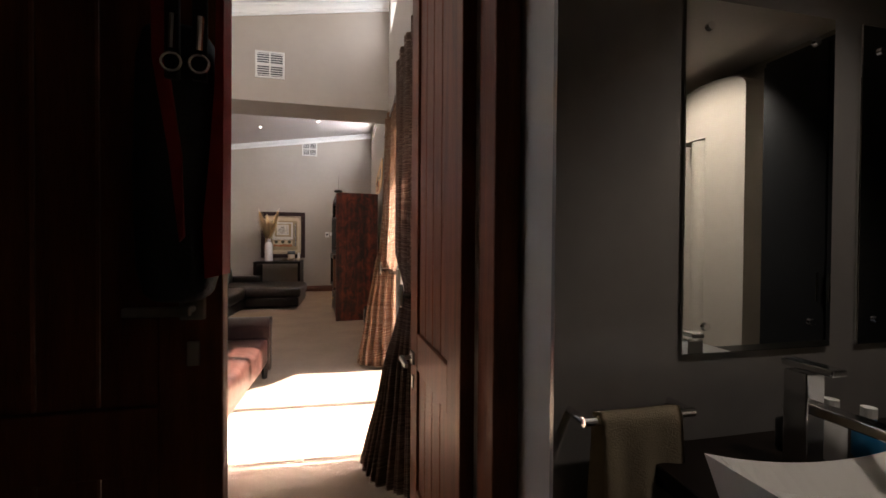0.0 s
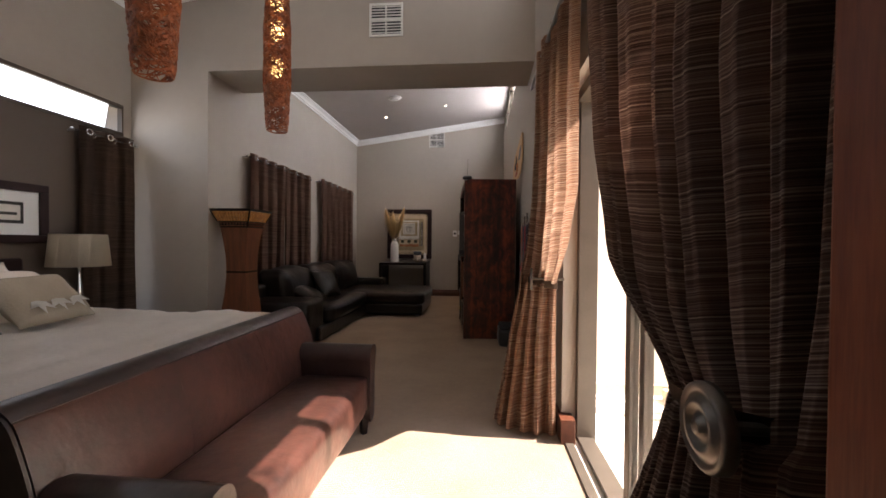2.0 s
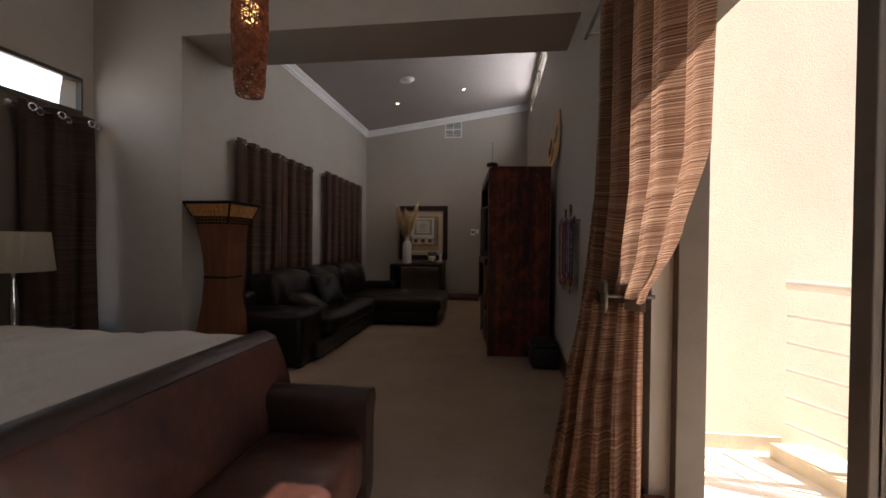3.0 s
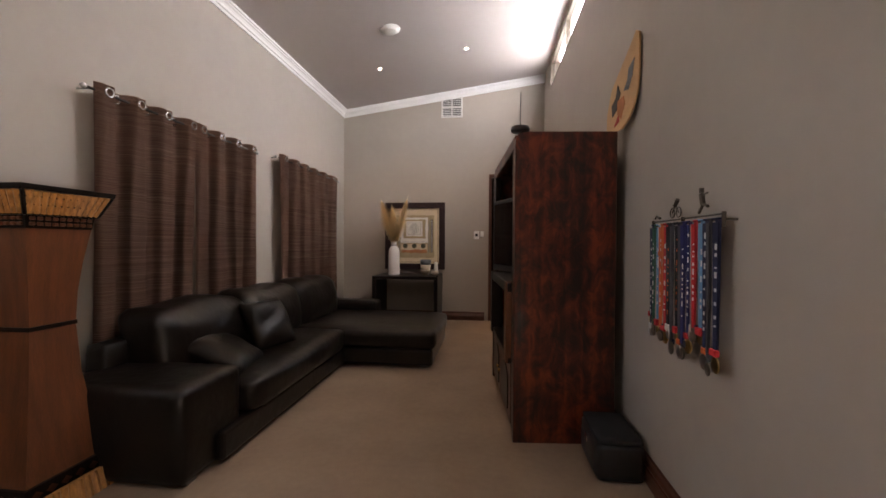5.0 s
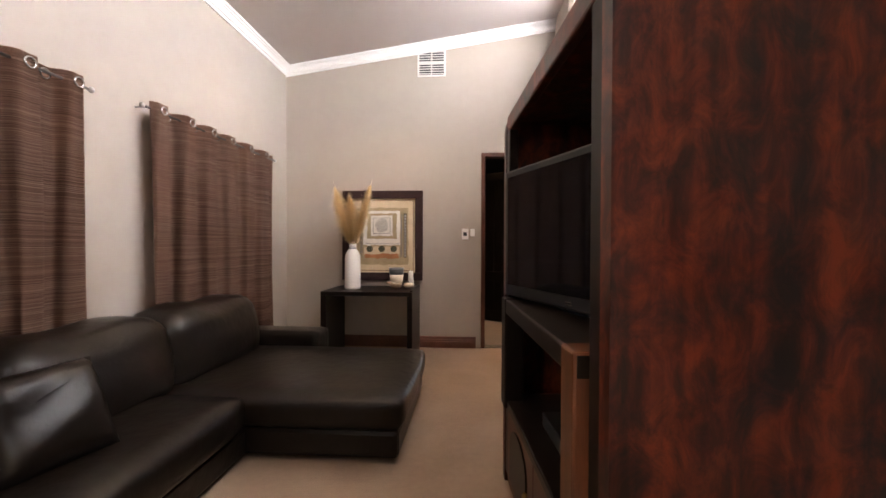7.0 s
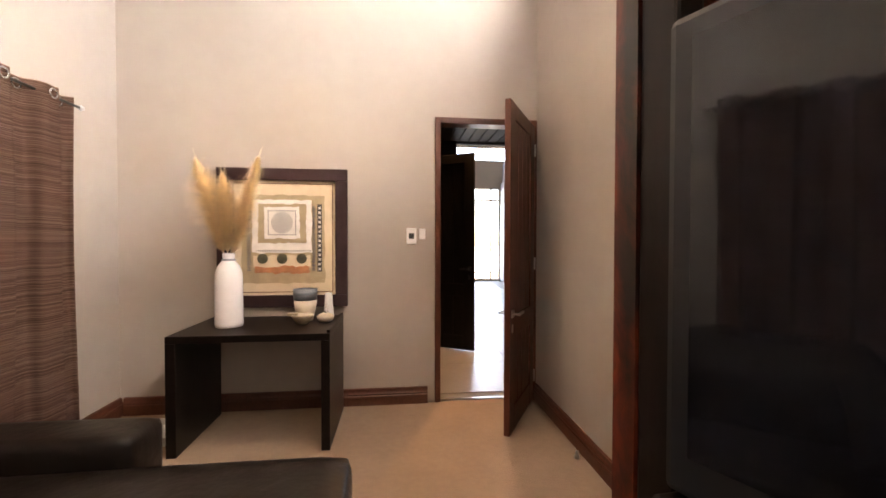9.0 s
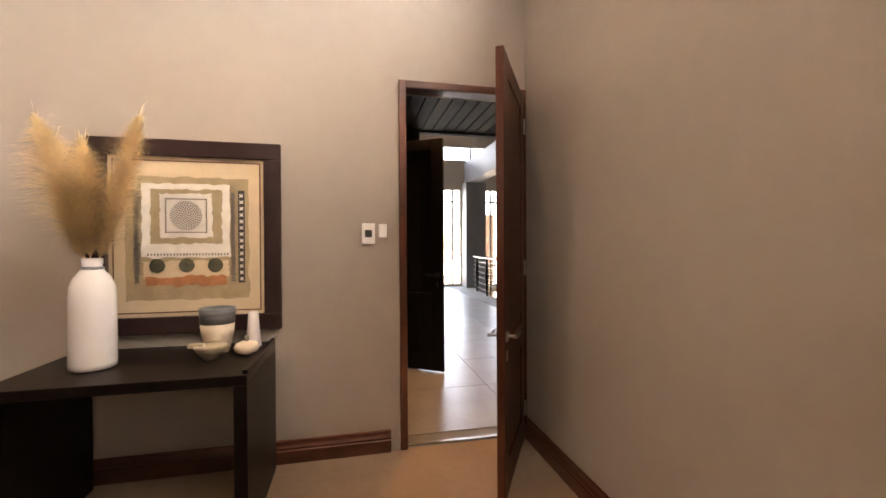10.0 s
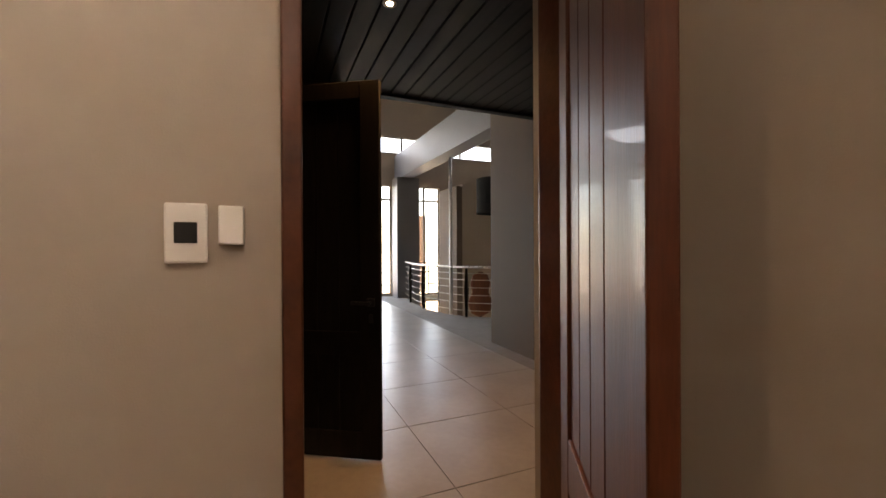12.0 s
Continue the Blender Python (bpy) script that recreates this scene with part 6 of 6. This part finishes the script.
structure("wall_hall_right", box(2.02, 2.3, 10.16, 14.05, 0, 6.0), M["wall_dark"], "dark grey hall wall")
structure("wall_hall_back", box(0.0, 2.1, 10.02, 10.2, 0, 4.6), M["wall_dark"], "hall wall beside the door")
structure("wall_hall_far_left", box(-4.0, -3.9, 10.0, 20.4, -3, 6.0), M["wall"], "painted hall wall")
structure("wall_hall_near_left", box(-3.9, -1.15, 12.85, 12.95, 0, 6.0), M["wall"], "painted hall wall")
structure("wall_hall_above", box(-1.0, 2.02, 12.96, 13.06, 2.95, 6.0), M["wall"], "painted wall above the low ceiling")
structure("ceiling_hall_slab", box(-1.15, 2.02, 10.16, 12.96, 3.0, 3.1), M["grey_paint"], "slab over the low hall ceiling")
structure("ceiling_hall_high", box(-4.0, 9.1, 12.96, 20.4, 6.0, 6.1), M["ceiling"], "high painted ceiling")
bm = bmesh.new()
k = 0
x = -1.0
while x < 2.0:
    add_box(bm, x + 0.006, min(2.02, x + 0.144), 10.17, 12.95, 2.885, 2.91, 0.004, 1)
    x += 0.15
add_box(bm, -1.0, 2.02, 10.17, 12.95, 2.912, 2.93)
add_box(bm, -1.0, 2.02, 12.86, 12.95, 2.86, 2.884)
structure("ceiling_hall_planks", bm, M["plank_dark"], "dark wooden plank ceiling in the hall")
structure("ceiling_beam", box(2.38, 2.75, 13.0, 20.2, 3.3, 3.98), M["grey_paint"], "deep grey ceiling beam")
structure("column", box(2.28, 2.92, 19.6, 20.1, -3.0, 3.3), M["grey_paint"], "square grey column under the beam")
bm = bmesh.new()
wall_with_holes(bm, "y", 20.2, 20.4, -3.9, 9.0, -3.0, 6.0, [(-1.2, 2.28, 0.05, 3.15), (2.92, 3.78, -3.0, 3.15), (-3.5, 8.5, 4.08, 4.55)])
structure("wall_hall_north", bm, M["wall"], "painted wall with tall windows")
structure("wall_stair_east", box(9.0, 9.1, 13.0, 20.4, -3, 6), M["wall"], "painted stairwell wall")
structure("wall_stair_south", box(2.3, 9.1, 13.0, 13.1, -3, 6), M["wall"], "painted stairwell wall")
structure("stairwell_floor", box(2.3, 9.1, 13.1, 20.4, -3.0, -2.9), M["tile"], "lower floor of the stairwell")
structure("stair_partition", box(3.95, 5.6, 19.0, 19.2, -2.9, 3.1), M["wall"], "beige stairwell partition")
structure("partition_reveal", box(3.78, 3.95, 19.0, 20.2, -2.9, 3.05), M["wall_dark"], "stairwell return in a darker colour for its shade")

def tall_window(name, x0, x1, z0, z1, xs, zs):
    root = tagged(empty(name, Matrix.Identity(4), "tall dark-framed window at the end of the hall", "window"), kind="structure")
    bm = bmesh.new()
    for x in [x0, *xs, x1]:
        add_box(bm, x - 0.025, x + 0.025, 20.25, 20.31, z0, z1)
    for z in [z0, *zs, z1]:
        add_box(bm, x0 + 0.025, x1 - 0.025, 20.252, 20.308, z - 0.025, z + 0.025)
    part("window_frame", bm, M["bronze"], root)
    cols = [x0, *xs, x1]
    for a, b in zip(cols, cols[1:]):
        g = part("pane", box(a + 0.025, b - 0.025, 20.278, 20.284, z0, z1), M["glass"], root)
        g.visible_shadow = False
tall_window("window_4", -1.2, 2.28, 0.05, 3.15, (-0.3, 0.6, 1.4, 2.0), (2.75,))
tall_window("window_5", 2.92, 3.78, -3.0, 3.15, (3.3,), (2.75, 0.0))
tall_window("window_6", -3.5, 8.5, 4.08, 4.55, (-1.5, 0.5, 2.62, 4.5, 6.5), ())
bm = bmesh.new()
pillar = empty("brick_pillar", pose(4.05, 23.2, -3), "brown face-brick pillar outside the window", "pillar")
core = part("core", box(-0.29, 0.29, -0.29, 0.29, 0, 5.55), M["concrete"], pillar)
bm = bmesh.new()
for r_ in range(73):
    for c_ in range(3):
        o = 0.05 if r_ % 2 else 0.0
        add_box(bm, -0.30 + c_ * 0.2 + 0.005 + o * 0.0, -0.30 + (c_ + 1) * 0.2 - 0.005, -0.305, -0.28, r_ * 0.076 + 0.005, r_ * 0.076 + 0.07, 0, 1)
        add_box(bm, -0.305, -0.28, -0.29 + c_ * 0.195 + 0.005, -0.29 + (c_ + 1) * 0.195 - 0.005, r_ * 0.076 + 0.005, r_ * 0.076 + 0.07, 0, 1)
tagged(part("brickwork", bm, M["brick"], pillar), kind="stuff")
out_rail = empty("balcony_rail", pose(0, 20.9, 0), "dark steel balcony rail outside the tall windows", "railing")
for z in (0.25, 0.62, 0.9):
    part("rail", box(-1.5, 4.2, -0.02, 0.02, z - 0.015, z + 0.015), M["black"], out_rail)
for i in range(9):
    part("baluster", box(-1.3 + i * 0.62, -1.27 + i * 0.62, -0.015, 0.015, -0.1, 0.9), M["black"], out_rail)
structure("balcony_slab", box(-1.6, 4.3, 20.4, 21.2, -0.25, -0.05), M["concrete"], "pale balcony slab")

# stair railing
rl = empty("stair_railing", Matrix.Identity(4), "steel hall railing with dark tapered posts above the stairwell", "railing")
curve = [(2.50, 19.55), (2.32, 18.5), (2.24, 17.5), (2.38, 16.7), (2.63, 16.1), (3.02, 15.75), (3.2, 15.2), (2.95, 14.5), (2.32, 14.2)]
def smooth_line(pts, n=6):
    out = []
    for i in range(len(pts) - 1):
        p0, p1, p2, p3 = [Vector(pts[max(0, min(len(pts) - 1, i + k))]) for k in (-1, 0, 1, 2)]
        for j in range(n):
            t = j / n
            out.append(0.5 * ((2 * p1) + (p2 - p0) * t + (2 * p0 - 5 * p1 + 4 * p2 - p3) * t * t + (3 * p1 - p0 - 3 * p2 + p3) * t ** 3))
    out.append(Vector(pts[-1]))
    return out
line = smooth_line(curve)
bm = bmesh.new()
for a, b in zip(line, line[1:]):
    add_tube(bm, (a.x, a.y, 0.98), (b.x, b.y, 0.98), 0.024, 10)
part("handrail", bm, M["steel"], rl, smooth=True)
for z in (0.13, 0.28, 0.43, 0.58, 0.73, 0.86):
    bm = bmesh.new()
    for a, b in zip(line, line[1:]):
        add_tube(bm, (a.x, a.y, z), (b.x, b.y, z), 0.007, 6)
    part("rod", bm, M["steel"], rl, smooth=True)
for x, y in ((2.32, 18.6), (2.24, 17.48), (2.63, 16.09), (3.18, 15.3)):
    bm = bmesh.new()
    add_tube(bm, (x, y, 0.0), (x, y, 0.55), 0.028, 4, 0.05)
    add_tube(bm, (x, y, 0.55), (x, y, 0.96), 0.05, 4, 0.024)
    part("post", bm, M["wood_dark"], rl, "dark tapered wooden post")
pole = tagged(part("steel_pole", tube((2.66, 16.9, -2.9), (2.66, 16.9, 3.3), 0.035, 16), M["steel"], smooth=True), "slim steel pole standing in the stairwell", "pole")
pend = empty("drum_pendant", pose(3.55, 16.5, 2.08), "large dark drum pendant lamp over the stairwell", "pendant lamp")
bm = bmesh.new()
vs = [[bm.verts.new((0.42 * math.cos(2 * math.pi * i / 40), 0.42 * math.sin(2 * math.pi * i / 40), z)) for i in range(40)] for z in (0, 0.74)]
for i in range(40):
    j = (i + 1) % 40
    bm.faces.new((vs[0][i], vs[0][j], vs[1][j], vs[1][i]))
bmesh.ops.solidify(bm, geom=bm.faces, thickness=0.006)
part("shade", bm, M["black_cloth"], pend, smooth=True)
part("cord", tube((0, 0, 0.6), (0, 0, 3.92), 0.006, 6), M["black"], pend)
gt = empty("wooden_figure", pose(3.75, 17.6, -2.9), "curved orange-brown wooden guitar shape in the stairwell", "ornament")
part("body", lathe([(0.05, 2.6), (0.26, 2.7), (0.34, 2.95), (0.22, 3.2), (0.27, 3.4), (0.2, 3.6), (0.04, 3.68)], 30, (0, 0, 0), 1.0, 0.3), M["wood_pedestal"], gt, smooth=True)
part("stand", lathe([(0.25, 0), (0.25, 0.03), (0.03, 0.06), (0.03, 2.65)], 16), M["black"], gt)

leaf("door", pose(-0.985, 11.93, 0.012, 0, 0, math.degrees(math.atan2(-0.46, 0.72))) , 0.86, 2.41, "open dark wooden door standing into the hall", M["plank_dark"], 1.0, metal="black")
downlight(-0.20, 11.42, 2.884, 0)
spot("downlight_beam", (-0.20, 11.42, 2.86), 10, (1.0, 0.58, 0.28), 120)
area("sky_hall_windows", (0.8, 20.12, 1.7), (0.8, 15, 0.6), 3.2, 2.8, 10.5, (0.66, 0.80, 1.0))
area("sky_hall_high_window", (2.5, 20.12, 4.3), (2.5, 15, 3.0), 8.0, 0.4, 7, (0.74, 0.84, 1.0))

# hall floor tiles, each a piece
TS = 0.86
proto = None
hall_floor = bpy.data.objects["floor_hall"]
bm = bmesh.new()
add_box(bm, -TS / 2 + 0.003, TS / 2 - 0.003, -TS / 2 + 0.003, TS / 2 - 0.003, -0.002, 0.004, 0.0015, 1)
proto = part("tile", bm, M["tile"], hall_floor)
proto.matrix_basis = pose(0.056 + TS / 2, 11.03 + TS / 2, 0)
def inside(x, y):
    if y < 14.05 - 0.3:
        return -1.0 < x < 2.05
    if x < 2.1:
        return True
    return x < 2.35 and y < 18.6
for i in range(-3, 4):
    for j in range(-1, 10):
        x, y = 0.056 + TS * (i + 0.5), 11.03 + TS * (j + 0.5)
        if (i, j) == (0, 0) or y > 20.0 or not inside(x + TS / 2 - 0.15 if x > 1 else x, y) or (y < 13.2 and x < -1.2):
            continue
        t_ = new("tile", proto.data)
        t_.parent = hall_floor
        t_.matrix_basis = pose(x, y, 0)

# terrace tiles
tf = bpy.data.objects["terrace_floor"]
bm = bmesh.new()
add_box(bm, -0.195, 0.195, -0.195, 0.195, -0.005, 0.004, 0.002, 1)
first = part("tile", bm, M["outside_tile"], tf)
first.matrix_basis = pose(0.445, 0.62, -0.015)
for i in range(3):
    for j in range(9):
        if (i, j) != (0, 0) and not (i == 2 and j > 7):
            t_ = new("tile", first.data)
            t_.parent = tf
            t_.matrix_basis = pose(0.445 + 0.4 * i, 0.62 + 0.4 * j, -0.015)
